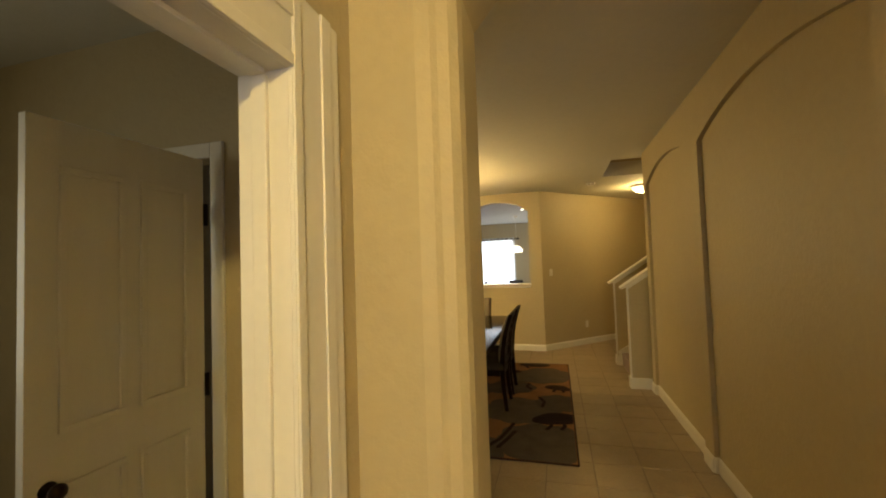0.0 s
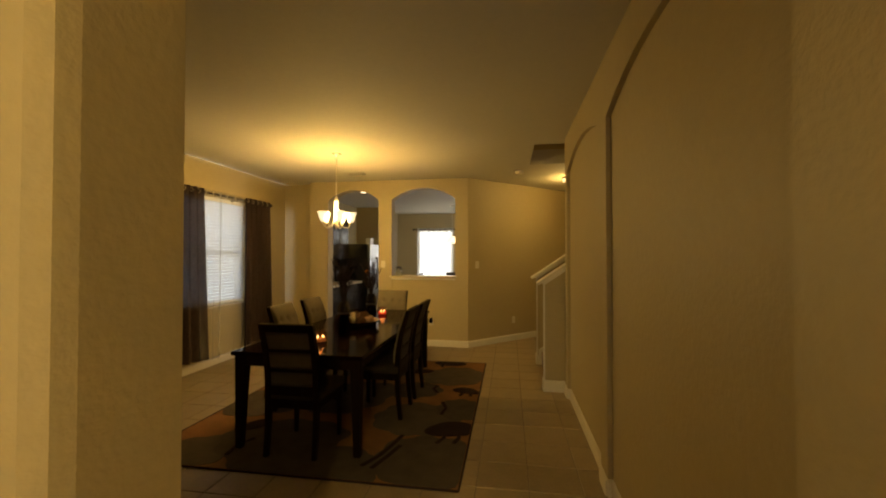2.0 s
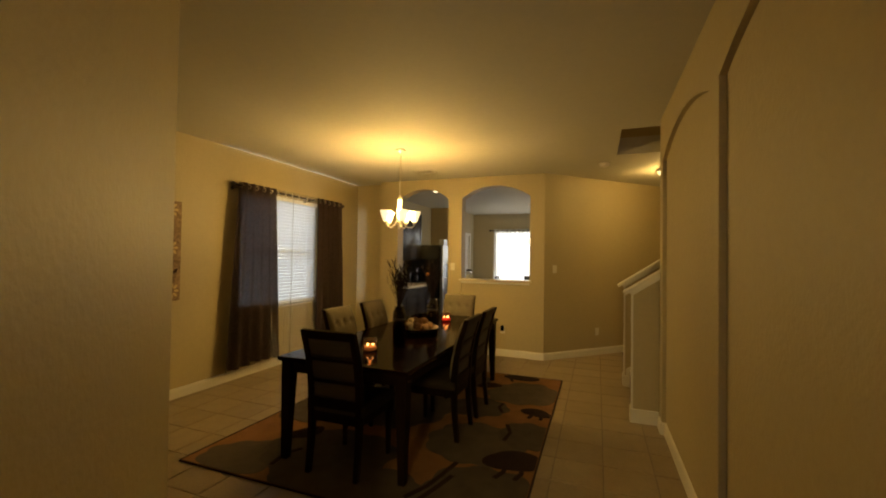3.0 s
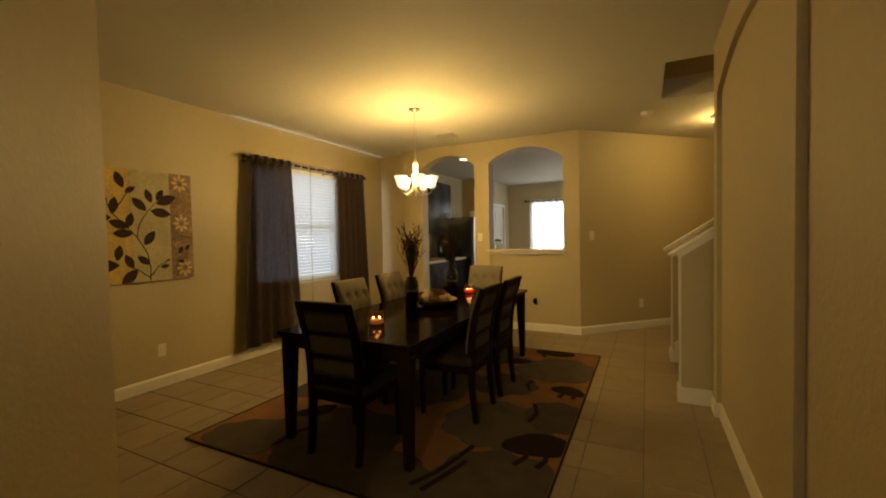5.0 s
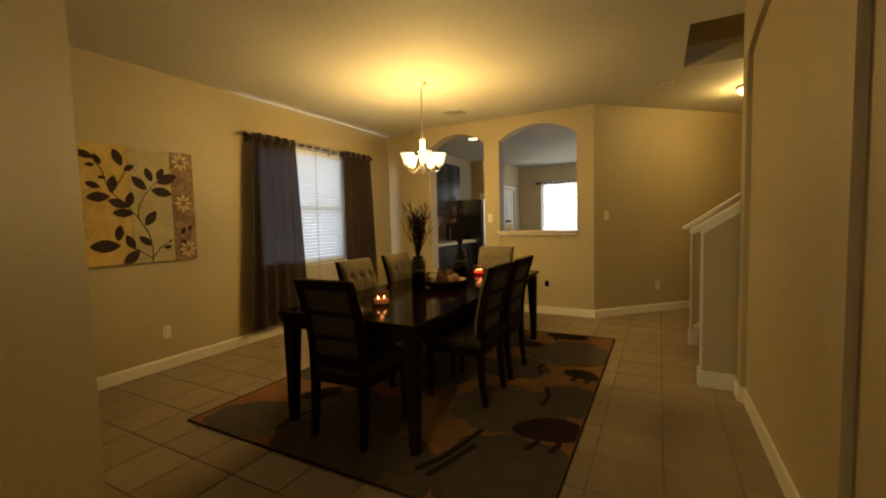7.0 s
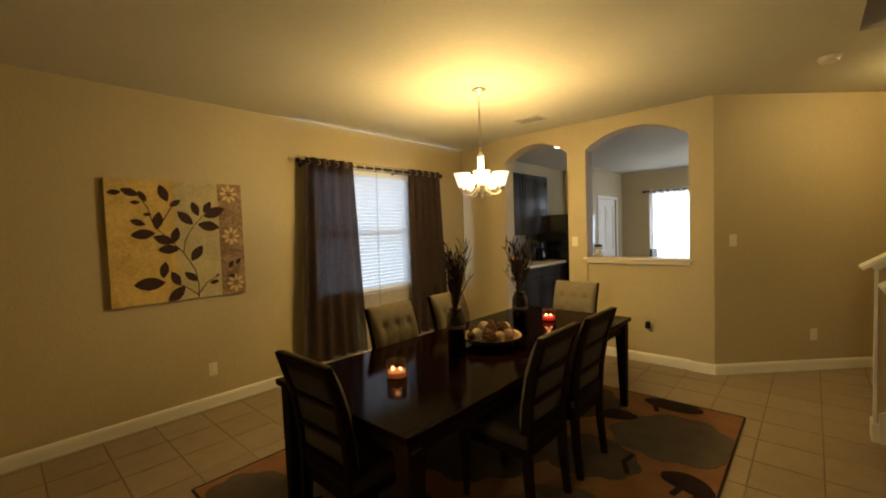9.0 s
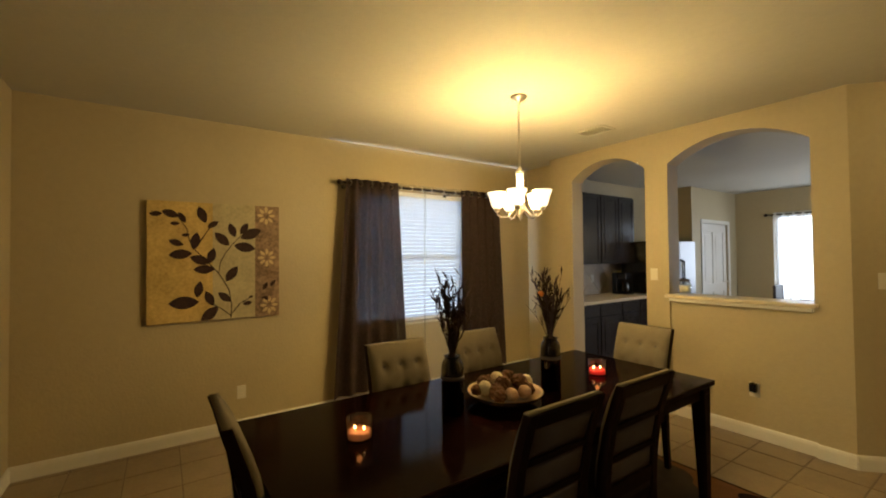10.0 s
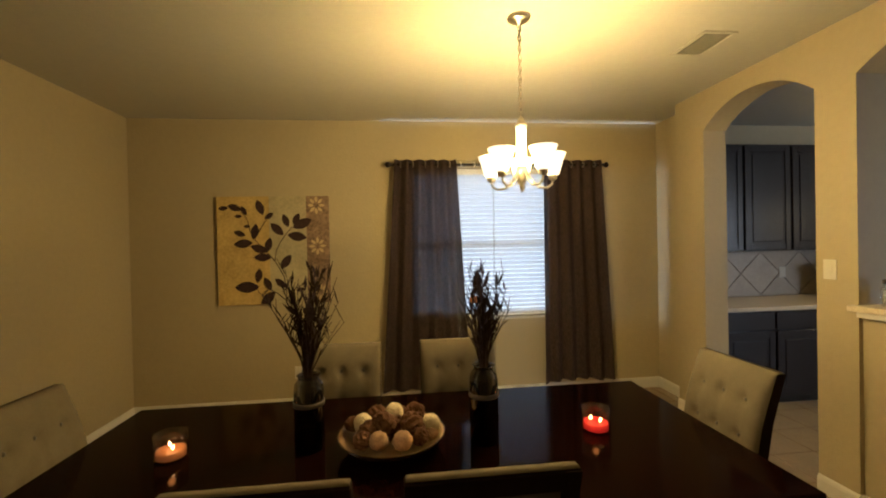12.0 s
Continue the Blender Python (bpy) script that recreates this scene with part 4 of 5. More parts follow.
for k, (u, v, w, r, cone) in enumerate(FILL):
    t = bmesh.new()
    bmesh.ops.create_icosphere(t, subdivisions=3, radius=r)
    for q in t.verts:
        n = q.co.normalized()
        a, b2 = math.atan2(n.y, n.x), math.acos(max(-1, min(1, n.z)))
        if cone == 1:
            q.co *= 1 + 0.20 * math.sin(9 * a + 12 * b2) * math.sin(9 * a - 12 * b2)
            q.co.z *= 1.18
        else:
            q.co *= 1 + 0.04 * math.sin(14 * a + 4 * b2) + 0.03 * math.sin(13 * b2 - 5 * a)
    bm = bm_new()
    merge(bm, t, 0, pose(0, 0, 0, rnd.uniform(0, 180), rnd.uniform(0, 180), 0), cone != 1)
    solid("pine_cone" if cone == 1 else "decor_ball", bm, (RAFFIA, CONE, TANBALL)[cone], ("cream woven raffia ball resting in the bowl", "brown dried cone ball resting in the bowl", "tan dried wood ball resting in the bowl")[cone], "pine cone" if cone == 1 else "decorative ball", at=pose(-1.078 + u, 4.99 + v, TZ + w + 0.008), group="bowl filling")

# ---- fixtures on walls and ceiling ----
def plate(name, label, cat, m, toggles, sockets):
    p = thing(name, label, cat, m)
    part("plate", box(bm_new(), -0.036, 0.036, -0.006, 0, -0.058, 0.058, 0.002), PLATE, p)
    for z in ([0] if toggles else []):
        part("toggle", box(bm_new(), -0.016, 0.016, -0.010, -0.006, -0.032, 0.032, 0.001), PLATE, p)
    for z in ((-0.02, 0.02) if sockets else ()):
        part("socket", box(bm_new(), -0.016, 0.016, -0.0085, -0.006, z - 0.014, z + 0.014, 0.002), PLATE, p)
    return p


plate("outlet", "cream wall outlet on the beige wall", "outlet", pose(XL, 4.065, 0.345, 0, 0, 90), 0, 1)
plate("light_switch", "cream light switch beside the archway", "switch", pose(-1.61, YA, 1.338), 1, 0)
fd = Vector((2.29, 2.265, 0)).normalized()
for s, z, nm in ((0.19, 1.33, "light_switch"), (1.02, 0.36, "outlet")):
    plate(nm, "cream light switch on the slanted wall" if nm == "light_switch" else "cream wall outlet on the slanted wall", "switch" if nm == "light_switch" else "outlet", pose(-0.19 + fd.x * s, YA + fd.y * s, z, 0, 0, 44.7), nm == "light_switch", nm == "outlet")
o = plate("outlet", "cream wall outlet below the serving opening", "outlet", pose(-0.80, YA + 0.025, 0.40), 0, 1)
ad = thing("plug_adapter", "black plug adapter in the wall outlet", "plug", pose(-0.80, YA + 0.0164, 0.42))
part("body", box(bm_new(), -0.025, 0.028, -0.045, 0, -0.035, 0.040, 0.008), BLACK, ad)
part("prong", box(bm_new(), 0.004, 0.02, -0.06, -0.045, 0.02, 0.055, 0.004), BLACK, ad)

vent = thing("ceiling_vent", "white metal ceiling air vent", "vent", pose(-1.845, 6.93, H))
bm = bm_new()
for b in ((-0.155, 0.155, -0.105, -0.085), (-0.155, 0.155, 0.085, 0.105), (-0.155, -0.135, -0.085, 0.085), (0.135, 0.155, -0.085, 0.085)):
    box(bm, *b, -0.010, 0, 0.002)
part("frame", bm, CEIL, vent)
# dark sheet carries the shade between the slats in its colour
part("backing", box(bm_new(), -0.135, 0.135, -0.085, 0.085, -0.002, 0), VENT_DARK, vent)
sl = mesh_of("slat", box(bm_new(), -0.135, 0.135, -0.0075, 0.0075, -0.0008, 0.0008), CEIL)
for k in range(7):
    o = new("slat", sl)
    o.parent = vent
    o.matrix_local = pose(0, -0.063 + 0.021 * k, -0.0085, 35, 0, 0)

sd = thing("smoke_detector", "round white smoke detector on the ceiling", "smoke detector", pose(0.615, 7.134, H))
part("base", lathe(bm_new(), [(0.07, 0), (0.07, -0.012), (0.066, -0.014)], 28), TRIM, sd)
part("cover", lathe(bm_new(), [(0.062, -0.014), (0.060, -0.030), (0.045, -0.040), (0.0, -0.042)], 28), TRIM, sd)

dome = thing("ceiling_light", "lit frosted glass dome ceiling light", "ceiling light", pose(1.46, 7.74, H))
part("pan", lathe(bm_new(), [(0.15, 0), (0.155, -0.02), (0.14, -0.028), (0.0, -0.028)], 30), NICKEL, dome)
d = part("diffuser", lathe(bm_new(), [(0.138, -0.028), (0.130, -0.060), (0.095, -0.092), (0.045, -0.108), (0.0, -0.112)], 30), DOME, dome, "lit frosted glass dome")
d.visible_shadow = False
part("knob", lathe(bm_new(), [(0.010, -0.112), (0.012, -0.118), (0.004, -0.128)], 12), NICKEL, dome)

for x, y in ((-2.35, 8.68), (-0.62, 9.82)):
    can = thing("downlight", "lit recessed ceiling downlight in the kitchen", "ceiling light", pose(x, y, H), group="kitchen downlights")
    part("ring", lathe(bm_new(), [(0.075, -0.004), (0.095, -0.006), (0.098, 0), (0.075, 0)], 28, None, True), TRIM, can)
    part("lens", lathe(bm_new(), [(0.074, -0.0025), (0.074, -0.001), (0.0, -0.001)], 28), CAN, can)

hook = thing("wall_hook", "dark bronze double wall hook on the rounded pier", "hook", pose(0.990, 1.4865, 0.985, 0, 0, -45))
part("backplate", box(bm_new(), -0.020, 0.020, -0.008, 0, -0.055, 0.028, 0.003), BLACK, hook)
bm = bm_new()
prism(bm, [(-0.024, 0.028), (-0.020, -0.045), (0.022, -0.050), (0.026, 0.030), (0.012, 0.016), (-0.008, 0.014)], "y", -0.030, -0.008, 0.004)
part("body", bm, BLACK, hook)
for s in (-1, 1):
    part("prong", tube(bm_new(), [(s * 0.016, -0.020, 0.010), (s * 0.019, -0.022, 0.030), (s * 0.021, -0.022, 0.042)], 0.0095, 8, 0.007), BLACK, hook)
part("cap", box(bm_new(), -0.014, 0.016, -0.030, -0.004, -0.080, -0.0555, 0.004), TRIM, hook, "white lower cap")

# serving sill
sill = thing("sill_ledge", "cream painted ledge across the serving opening", "ledge", kind="structure")
part("shelf", box(bm_new(), -1.495, -0.375, YA - 0.045, YA + T + 0.04, 1.115, 1.15, 0.010), COUNTER, sill, "cream stone ledge top")
part("moulding", box(bm_new(), -1.462, -0.403, YA - 0.022, YA + 0.030, 1.085, 1.115, 0.006), TRIM, sill)

jar = thing("glass_jar", "small glass jar with a dark lid on the ledge", "jar", pose(-1.37, YA + 0.10, 1.15) @ Matrix.Scale(1.35, 4))
j = part("body", lathe(bm_new(), [(0.036, 0), (0.040, 0.004), (0.042, 0.07), (0.034, 0.088), (0.030, 0.09), (0.031, 0.086), (0.038, 0.068), (0.036, 0.010), (0.0, 0.008)], 20), CLEAR, jar)
part("filling", lathe(bm_new(), [(0.0, 0.010), (0.033, 0.012), (0.035, 0.062), (0.0, 0.066)], 16), PLATE, jar, "cream filling")
part("lid", lathe(bm_new(), [(0.033, 0.090), (0.035, 0.092), (0.035, 0.106), (0.010, 0.112), (0.0, 0.113)], 20), BUTTON, jar, "dark metal lid")

# ---- stairs with knee walls ----
st = thing("staircase", "brown carpeted stairs between two knee walls", "stairs", kind="structure")
riser = mesh_of("tread", box(bm_new(), 0, 0.30, 5.675, 6.695, -0.18, 0, 0.012), CARPET)
for k in range(11):
    o = new("step", riser)
    o.parent = st
    o.matrix_world = pose(0.90 + 0.265 * k, 0, 0.18 * (k + 1))
bm = bm_new()
prism(bm, [(0.86, 0.0), (0.86, 0.20), (3.8, 2.20), (3.8, 2.05), (1.1, 0.0)], "y", 6.675, 6.697)
part("stringer", bm, TRIM, st, "white skirt board")


def knee(y0, y1, label):
    w = thing("knee_wall", label, "knee wall", kind="structure")
    part("body", prism(bm_new(), [(0.84, 0), (0.84, 1.195), (1.40 if y0 < 6 else 3.0, 1.575 if y0 < 6 else 2.66), (1.40 if y0 < 6 else 3.0, 0)], "y", y0, y1), WALL, w)
    a = math.degrees(math.atan2(0.38, 0.56))
    ln = 0.72 if y0 < 6 else 2.6
    part("cap", box(bm_new(), -0.075, ln, y0 - 0.035, y1 + 0.035, 0.0, 0.030, 0.006, pose(0.84, 0, 1.20) @ pose(0, 0, 0, 0, -a, 0)), TRIM, w, "white sloping cap board")
    part("moulding", box(bm_new(), -0.030, ln, y0 - 0.018, y0 - 0.001, -0.035, 0.0, 0.004, pose(0.84, 0, 1.20) @ pose(0, 0, 0, 0, -a, 0)), TRIM, w)
    bm = bm_new()
    box(bm, 0.826, XR if y0 < 6 else 0.90, y0 - 0.014, y0, 0, 0.125, 0.004)
    box(bm, 0.826, 0.84, y0, y1 + 0.014, 0, 0.125, 0.004)
    part("baseboard", bm, TRIM, w)
    part("corner_bead", prism(bm_new(), [(0.832, y0 - 0.004), (0.85, y0 - 0.004), (0.85, y0 - 0.0005), (0.8395, y0 - 0.0005), (0.8395, y0 + 0.012), (0.832, y0 + 0.012)], "z", 0.125, 1.17), TRIM, w)


knee(5.555, 5.67, "beige stair knee wall with a white sloping cap")
knee(6.70, 6.815, "beige stair knee wall with a white sloping cap")

# ---- kitchen ----
KX = -2.83
def cab_door(parent, y0, y1, z0, z1, x):
    d = part("door", box(bm_new(), x, x + 0.019, y0, y1, z0, z1, 0.003), CAB, parent, "dark raised panel door")
    bm = bm_new()
    for a in ((y0 + 0.004, y0 + 0.06, z0 + 0.004, z1 - 0.004), (y1 - 0.06, y1 - 0.004, z0 + 0.004, z1 - 0.004), (y0 + 0.06, y1 - 0.06, z0 + 0.004, z0 + 0.06), (y0 + 0.06, y1 - 0.06, z1 - 0.06, z1 - 0.004)):
        box(bm, x + 0.019, x + 0.026, *a, 0.0025)
    part("door_frame", bm, CAB, d)
    part("raised_panel", box(bm_new(), x + 0.0185, x + 0.0245, y0 + 0.085, y1 - 0.085, z0 + 0.085, z1 - 0.085, 0.005), CAB, d)


for y0 in (7.90, 8.42, 8.94, 9.40):
    y1 = y0 + (0.51 if y0 < 9 else 0.43)
    if y0 == 8.94:
        y1 = 9.39
    u = thing("upper_cabinet", "dark espresso wall cabinet with a raised panel door", "cabinet", group="kitchen wall cabinets")
    part("body", box(bm_new(), XL + 0.001, XL + 0.31, y0, y1, 1.40, 2.46, 0.002), CAB, u)
    cab_door(u, y0 + 0.004, y1 - 0.004, 1.41, 2.44, XL + 0.311)
    lo = thing("base_cabinet", "dark espresso base cabinet under the countertop", "cabinet", group="kitchen base cabinets")
    part("body", box(bm_new(), XL + 0.001, KX - 0.03, y0, y1, 0.10, 0.868, 0.002), CAB, lo)
    part("toe_kick", box(bm_new(), XL + 0.01, KX - 0.09, y0, y1, 0.0, 0.10), BLACK, lo)
    cab_door(lo, y0 + 0.004, y1 - 0.004, 0.115, 0.69, KX - 0.029)
    part("drawer_front", box(bm_new(), KX - 0.029, KX - 0.008, y0 + 0.004, y1 - 0.004, 0.705, 0.855, 0.003), CAB, lo)
ct = setting("countertop", box(bm_new(), XL, KX, YA + T + 0.002, 9.83, 0.87, 0.91, 0.006), COUNTER, "beige laminate kitchen countertop", "countertop")

fr = thing("refrigerator", "black refrigerator with brushed steel side-by-side doors", "refrigerator", pose(-3.42, 9.845, 0))
part("body", box(bm_new(), 0, 0.70, 0, 0.90, 0.02, 1.75, 0.006), BLACK, fr)
for y0, y1 in ((0.003, 0.40), (0.408, 0.897)):
    d = part("door", box(bm_new(), 0.706, 0.772, y0, y1, 0.08, 1.745, 0.010), STEEL, fr, "brushed steel door")
    yy = 0.375 if y0 < 0.1 else 0.433
    part("handle", tube(bm_new(), [(0.772, yy, 0.70), (0.81, yy, 0.73), (0.815, yy, 1.1), (0.81, yy, 1.42), (0.772, yy, 1.45)], 0.011, 8), BLACK, d)
part("dispenser", box(bm_new(), 0.770, 0.776, 0.10, 0.30, 1.02, 1.34, 0.002), BLACK, fr, "black water dispenser recess")
part("grille", box(bm_new(), 0.66, 0.715, 0.01, 0.89, 0.0, 0.075, 0.003), BLACK, fr)
solid("paper_box", box(bm_new(), 0, 0.12, 0, 0.20, 0, 0.14, 0.004), VINYL, "small white box on top of the refrigerator", "box", at=pose(-2.86, 10.14, 1.751))

cm = thing("coffee_maker", "black coffee maker with a glass carafe on the countertop", "coffee maker", pose(-3.22, 9.55, 0.911))
part("base", box(bm_new(), -0.12, 0.14, -0.10, 0.10, 0, 0.03, 0.006), BLACK, cm)
part("tower", box(bm_new(), -0.12, -0.03, -0.10, 0.10, 0.03, 0.34, 0.010), BLACK, cm)
part("head", box(bm_new(), -0.03, 0.12, -0.09, 0.09, 0.24, 0.34, 0.012), BLACK, cm)
part("carafe", lathe(bm_new(), [(0.055, 0.031), (0.066, 0.06), (0.066, 0.12), (0.045, 0.17), (0.048, 0.19), (0.044, 0.19), (0.041, 0.17), (0.060, 0.12), (0.060, 0.06), (0.0, 0.036)], 18, pose(0.05, 0, 0)), SMOKED, cm)
plate("outlet", "cream wall outlet on the kitchen backsplash", "outlet", pose(XL + 0.0125, 9.15, 1.16, 0, 0, 90), 0, 1)

# breakfast room
w2 = window("window_2", "y", 13.10, -2.19, -1.22, 0.75, 2.20, "white vinyl window behind sheer curtains", -1, False)
w3 = window("window_3", "x", 2.16, 10.8, 12.4, 0.8, 2.2, "white vinyl breakfast room window", -1, False)
rod2 = thing("curtain_rod", "dark curtain rod above the breakfast room window", "curtain rod")
part("pole", tube(bm_new(), [(-2.36, 12.96, 2.26), (-1.08, 12.96, 2.26)], 0.0125, 10), ROD, rod2)
for x in (-2.37, -1.07):
    part("finial", lathe(bm_new(), [(0.012, -0.03), (0.03, -0.01), (0.03, 0.01), (0.012, 0.03)], 12, pose(x, 12.96, 2.26, 0, 90, 0)), ROD, rod2)
    part("bracket", tube(bm_new(), [(x + (0.08 if x < -2 else -0.08), 13.05, 2.24), (x + (0.08 if x < -2 else -0.08), 12.96, 2.245)], 0.007), ROD, rod2)
for a, b, s in ((-2.26, -1.72, 2), (-1.72, -1.17, 9)):
    c = thing("sheer_curtain", "white sheer curtain over the breakfast room window", "curtain", pose(0, 12.96, 0) @ pose(0, 0, 0, 0, 0, -90) @ pose(-XC, 0, 0), group="breakfast curtains")
    part("panel", hanging(bm_new(), a, b, a, b, 0.1, 2.30, XC, 4, 0.022, s), THICK_SHEER, c)

pd = thing("pendant_light", "lit white glass pendant lamp in the breakfast room", "pendant lamp", pose(-0.95, 11.15, H))
part("canopy", lathe(bm_new(), [(0.06, 0), (0.055, -0.02), (0.01, -0.03)], 18), NICKEL, pd)
part("cord", tube(bm_new(), [(0, 0, -0.02), (0, 0, -0.78)], 0.004, 6), NICKEL, pd)
s = part("shade", lathe(bm_new(), [(0.03, -0.78), (0.08, -0.80), (0.135, -0.86), (0.165, -0.94), (0.160, -0.94), (0.13, -0.865), (0.077, -0.806), (0.03, -0.788)], 24, None, True), PEND, pd)
s.visible_shadow = False

# glazed back door with a white casing
bd = thing("door_2", "white painted back door with tall recessed panels", "door", kind="structure")
bm = bm_new()
for a in ((11.60, 11.72, 0, 2.10), (12.53, 12.65, 0, 2.10), (11.72, 12.53, 0, 0.22), (11.72, 12.53, 1.95, 2.10), (12.08, 12.17, 0.22, 1.95), (11.72, 12.08, 0.82, 0.98), (12.17, 12.53, 0.82, 0.98)):
    box(bm, -2.97, -2.93, *a)
part("leaf", bm, TRIM, bd)
for a in ((11.72, 12.08), (12.17, 12.53)):
    for za, zb in ((0.22, 0.82), (0.98, 1.95)):
        p = box(bm_new(), -2.965, -2.945, *a, za, zb)
        box(p, -2.945, -2.936, a[0] + 0.05, a[1] - 0.05, za + 0.05, zb - 0.05, 0.005)
        part("panel", p, TRIM, bd)
bm = bm_new()
for a in ((11.53, 11.60, 0, 2.17), (12.65, 12.72, 0, 2.17), (11.60, 12.65, 2.10, 2.17)):
    box(bm, -2.90, -2.882, *a, 0.004)
part("casing", bm, TRIM, bd)
part("door_handle", tube(bm_new(), [(-2.93, 12.56, 1.0), (-2.88, 12.56, 1.0), (-2.875, 12.48, 1.0)], 0.009), NICKEL, bd)

# low dark furniture seen over the serving ledge
bt = thing("breakfast_table", "dark wooden table in the breakfast room", "table", pose(-1.15, 11.9, 0))
part("tabletop", box(bm_new(), -0.55, 0.55, -0.45, 0.45, 0.72, 0.755, 0.006), WOOD, bt)
for sx in (-0.48, 0.48):
    for sy in (-0.38, 0.38):
        part("leg", box(bm_new(), sx - 0.03, sx + 0.03, sy - 0.03, sy + 0.03, 0, 0.72, 0.004), WOOD, bt)
for x, y, rz in ((-1.75, 12.1, -90), (-1.15, 12.55, 180)):
    bc = thing("breakfast_chair", "dark chair at the breakfast table", "chair", pose(x, y, 0, 0, 0, rz), group="breakfast chairs")
    part("seat", box(bm_new(), -0.2, 0.2, -0.2, 0.2, 0.42, 0.47, 0.010), BUTTON, bc)
    part("backrest", box(bm_new(), -0.2, 0.2, -0.22, -0.19, 0.55, 1.0, 0.010), BUTTON, bc)
    for sx in (-0.18, 0.18):
        part("leg", box(bm_new(), sx - 0.018, sx + 0.018, -0.22, -0.185, 0, 0.99, 0.003), WOOD, bc)
        part("leg", box(bm_new(), sx - 0.018, sx + 0.018, 0.16, 0.196, 0, 0.42, 0.003), WOOD, bc)

# ---- entry doorway and the side room ----
dw = thing("door_1", "white painted door casing around an open doorway", "door frame", kind="structure")


def casing_strip(bm, y0, y1, z0, z1, x):
    w = min(y1 - y0, z1 - z0)
    box(bm, x, x + 0.012, y0, y1, z0, z1, 0.003)
    if z1 - z0 > y1 - y0:
        for a, b in ((0.0, 0.03), (0.115, 0.16)):
            box(bm, x + 0.012, x + 0.019, y0 + a, y0 + b, z0, z1, 0.003)
    else:
        for a, b in ((0.0, 0.03), (0.115, 0.16)):
            box(bm, x + 0.012, x + 0.019, y0, y1, z0 + a, z0 + b, 0.003)


bm = bm_new()
casing_strip(bm, 1.085, 1.290, 0, 2.165, -0.519)
part("casing", bm, TRIM, dw)
bm = bm_new()
casing_strip(bm, 0.10, 1.085, 1.975, 2.165, -0.519)
part("casing", bm, TRIM, dw)
bm = bm_new()
casing_strip(bm, 0.10, 0.24, 0, 1.975, -0.519)
part("casing", bm, TRIM, dw)
bm = bm_new()
box(bm, -0.655, -0.518, 1.085, 1.105, 0, 1.975, 0.002)
box(bm, -0.61, -0.57, 1.073, 1.085, 0, 1.963, 0.002)
part("jamb", bm, TRIM, dw)
bm = bm_new()
box(bm, -0.655, -0.518, 0.22, 1.105, 1.975, 2.019, 0.002)
box(bm, -0.61, -0.57, 0.22, 1.073, 1.963, 1.975, 0.002)
part("jamb", bm, TRIM, dw)

dl = thing("open_door", "white panelled door standing open in the side room", "door", pose(-1.485, 1.80, 0, 0, 0, -91))
part("leaf", box(bm_new(), 0.01, 0.65, -0.035, 0, 0.012, 2.03, 0.002), DOORP, dl)
for x0, x1 in ((0.09, 0.30), (0.355, 0.565)):
    for z0, z1 in ((0.22, 0.86), (1.02, 1.88)):
        for y0, y1 in ((0.0, 0.012), (-0.047, -0.035)):
            bm = bm_new()
            for a in ((x0, x1, z0, z0 + 0.022), (x0, x1, z1 - 0.022, z1), (x0, x0 + 0.022, z0 + 0.022, z1 - 0.022), (x1 - 0.022, x1, z0 + 0.022, z1 - 0.022)):
                box(bm, a[0], a[1], y0, y1, a[2], a[3], 0.0025)
            part("panel_moulding", bm, DOORP, dl)
for z in (0.25, 1.02, 1.78):
    bm = box(bm_new(), -0.012, 0.012, -0.030, 0.004, z - 0.05, z + 0.05, 0.002)
    tube(bm, [(0.0, 0.006, z - 0.05), (0.0, 0.006, z + 0.05)], 0.007, 8)
    part("hinge", bm, ROD, dl, "dark bronze hinge")
part("knob", lathe(bm_new(), [(0.026, 0), (0.026, 0.005), (0.010, 0.010), (0.010, 0.03), (0.024, 0.038), (0.027, 0.05), (0.018, 0.062), (0.0, 0.064)], 18, pose(0.59, 0.0, 0.86, -90, 0, 0)), ROD, dl, "dark bronze knob")
dc = thing("door_3", "white painted casing of the inner doorway", "door frame", kind="structure")
bm = bm_new()
for a in ((-1.50, -1.43, 0, 2.13), (-2.31, -2.24, 0, 2.13), (-2.24, -1.50, 2.06, 2.13)):
    box(bm, a[0], a[1], 1.842, 1.859, a[2], a[3], 0.004)
part("casing", bm, TRIM, dc)

# entry door glazing behind the walker
el = thing("entry_light", "lit frosted dome light on the entry ceiling", "ceiling light", pose(0.80, -1.90, H))
part("pan", lathe(bm_new(), [(0.15, 0), (0.155, -0.02), (0.14, -0.028), (0.0, -0.028)], 30), NICKEL, el)
part("diffuser", lathe(bm_new(), [(0.138, -0.028), (0.130, -0.060), (0.095, -0.092), (0.0, -0.112)], 30), DOME, el).visible_shadow = False
window("window_5", "x", -3.45, -0.85, 0.45, 0.85, 2.15, "white vinyl window of the side room", 1, False)
window("window_4", "y", -2.26, 0.38, 1.12, 0.55, 2.40, "tall entry side window", 1, False)

# ---- kitchen backsplash tiles and floor tiles ----
sp = setting("backsplash", box(bm_new(), XL, XL + 0.004, YA + T + 0.002, 9.83, 0.91, 1.40), GROUT, "tiled kitchen backsplash laid on the diagonal", "backsplash")


def clip(pts, k, sign, at):
    """The part of an outline on one side of a line."""
    out = []
    for p, q in zip(pts, pts[1:] + pts[:1]):
        a, b = sign * (p[k] - at), sign * (q[k] - at)
        if a >= 0:
            out.append(p)
        if a * b < 0:
            s = a / (a - b)
            out.append((p[0] + s * (q[0] - p[0]), p[1] + s * (q[1] - p[1])))
    return out


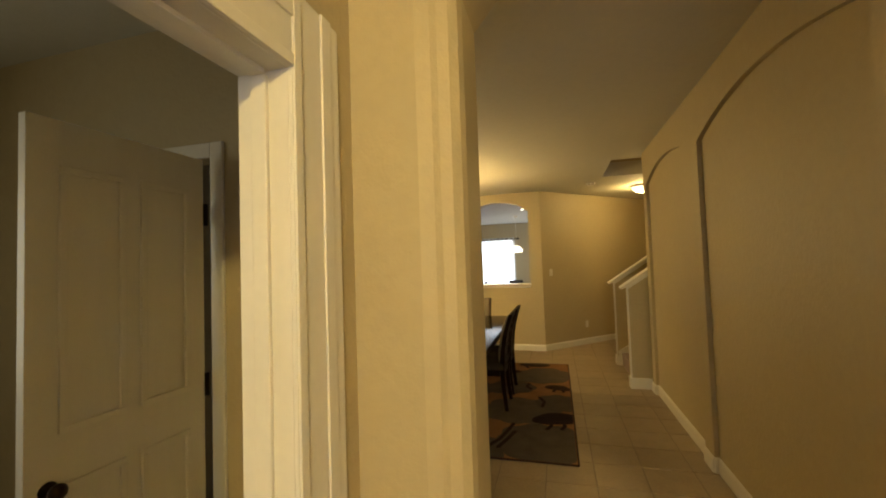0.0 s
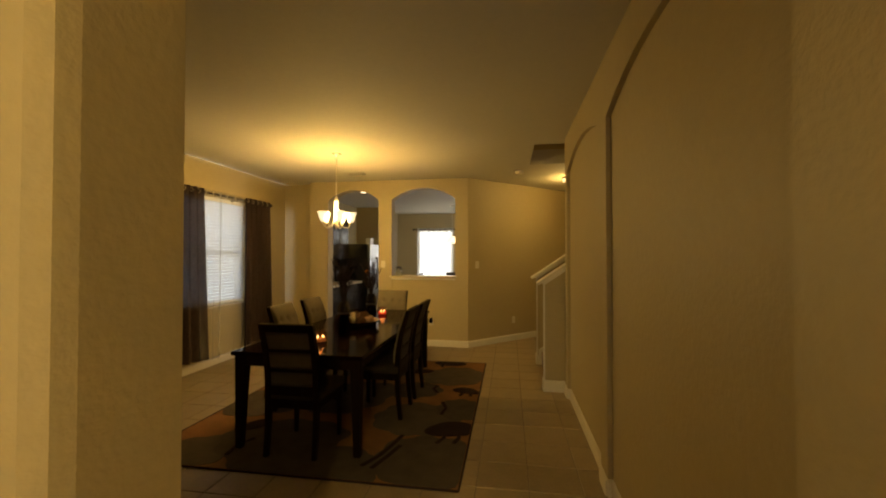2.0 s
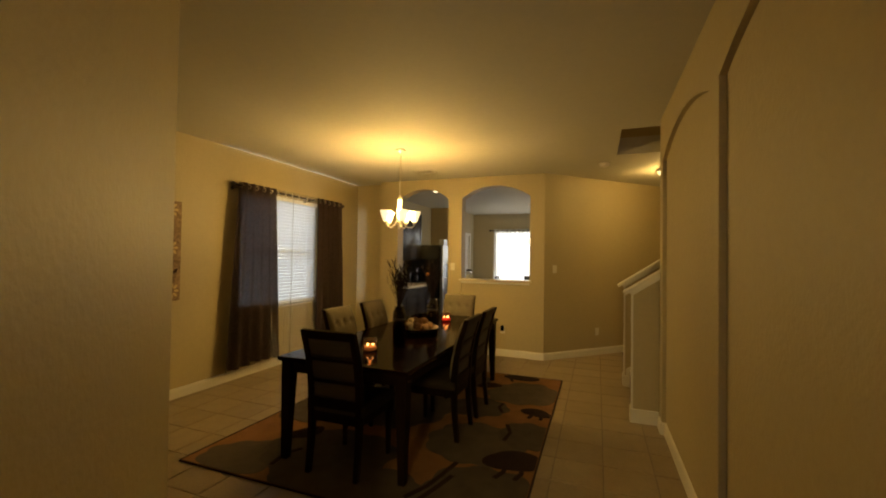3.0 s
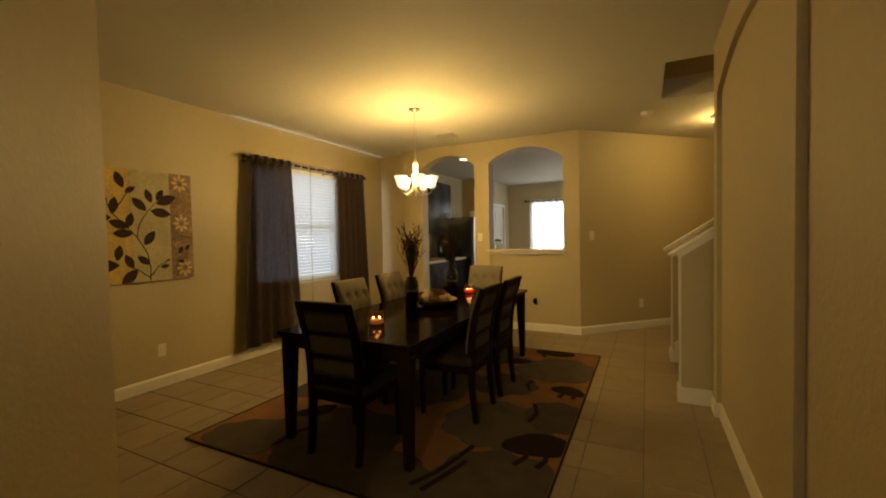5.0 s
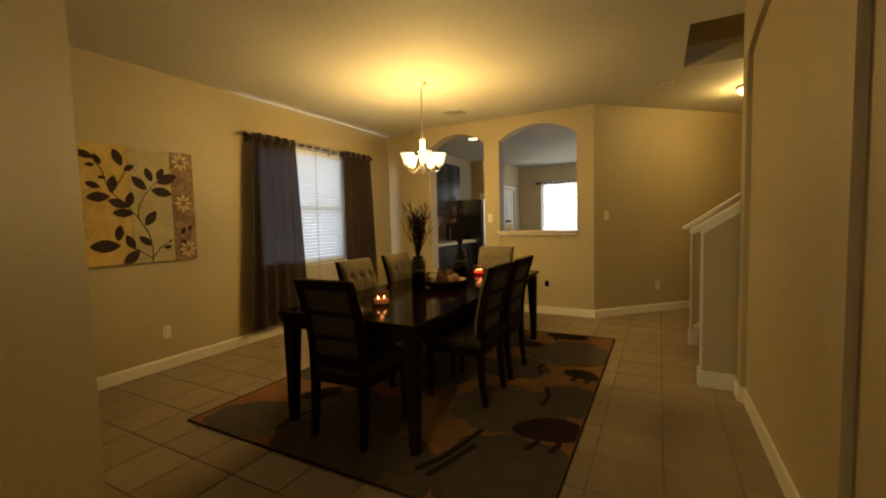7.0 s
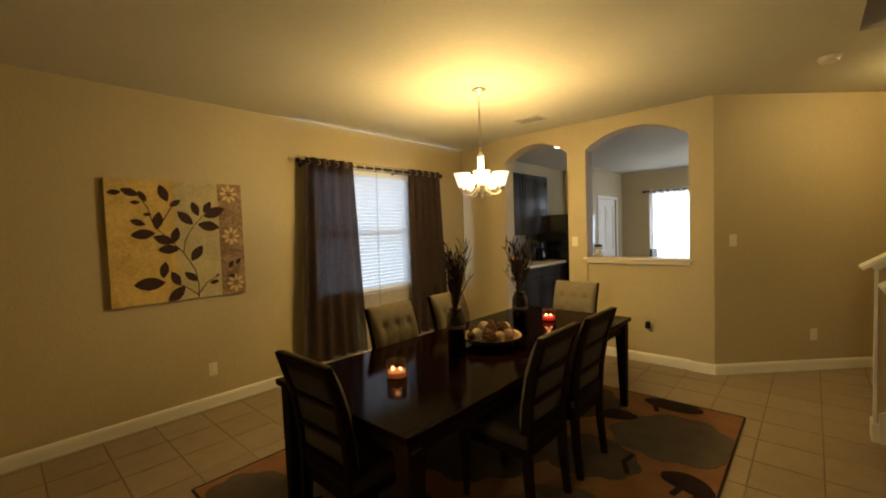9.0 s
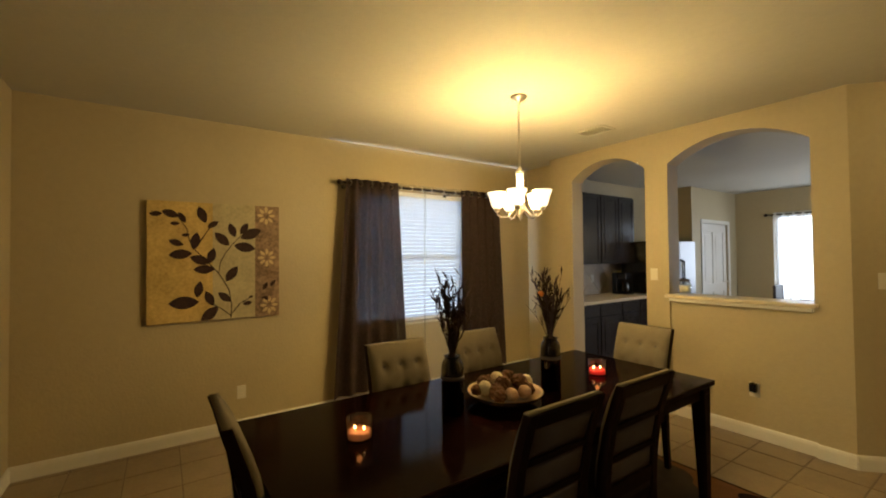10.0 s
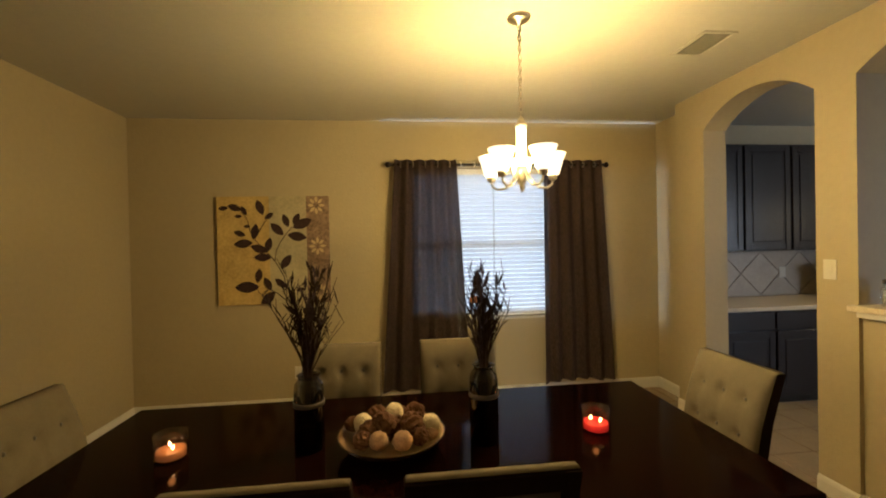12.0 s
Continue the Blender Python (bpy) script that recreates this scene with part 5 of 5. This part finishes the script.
D = 0.325 * math.sqrt(2) / 2
for i in range(-1, 20):
    for j in range(-2, 4):
        y, z = YA + T + 0.25 + i * D / 1.0, 1.155 + j * D
        if (i + j) % 2:
            continue
        e = D - 0.006
        pts = [(y - e, z), (y, z - e), (y + e, z), (y, z + e)]
        for k, sg, at in ((0, 1, YA + T + 0.006), (0, -1, 9.826), (1, 1, 0.914), (1, -1, 1.398)):
            pts = clip(pts, k, sg, at) if len(pts) > 2 else pts
        if len(pts) > 2:
            part("tile", prism(bm_new(), pts, "x", XL + 0.003, XL + 0.012), SPLASH, sp)

S, GAP = 0.335, 0.007
t = bmesh.new()
bmesh.ops.create_cube(t, size=1, matrix=Matrix.LocRotScale((0, 0, -0.005), None, (S - GAP, S - GAP, 0.010)))
bm = bm_new()
merge(bm, t, 0.0022)
tile_me = mesh_of("tile", bm, TILE)
rest = []
count = 0
for i in range(-14, 12):
    for j in range(-16, 30):
        cx, cy = 0.585 + S * (i + 0.5), 3.26 + S * (j + 0.5)
        if not (-3.7 < cx < 4.1 and -2.3 < cy < 13.1):
            continue
        if -3.55 < cx < 1.1 and 2.1 < cy < 7.3 and count < 300 and not (RX0 + S < cx < RX1 - S and RY0 + S < cy < RY1 - S):
            o = new("tile", tile_me)
            o.parent = floor
            o.location = (cx, cy, 0)
            o.rotation_euler = (0, 0, radians(90 * ((i * 7 + j * 3) % 4)))
            count += 1
        else:
            rest.append((cx, cy))
v, f = [], []
h = (S - GAP) / 2
for cx, cy in rest:
    n = len(v)
    v += [(cx - h, cy - h, -0.0101), (cx + h, cy - h, -0.0101), (cx + h, cy + h, -0.0101), (cx - h, cy + h, -0.0101), (cx - h + 0.002, cy - h + 0.002, 0), (cx + h - 0.002, cy - h + 0.002, 0), (cx + h - 0.002, cy + h - 0.002, 0), (cx - h + 0.002, cy + h - 0.002, 0)]
    f += [(n + 4, n + 5, n + 6, n + 7), (n, n + 1, n + 5, n + 4), (n + 1, n + 2, n + 6, n + 5), (n + 2, n + 3, n + 7, n + 6), (n + 3, n, n + 4, n + 7)]
me = bpy.data.meshes.new("tiles")
me.from_pydata(v, [], f)
me.materials.append(TILE)
o = new("tiles", me)
o.parent = floor
tagged(o, "beige ceramic floor tiles", kind="stuff")
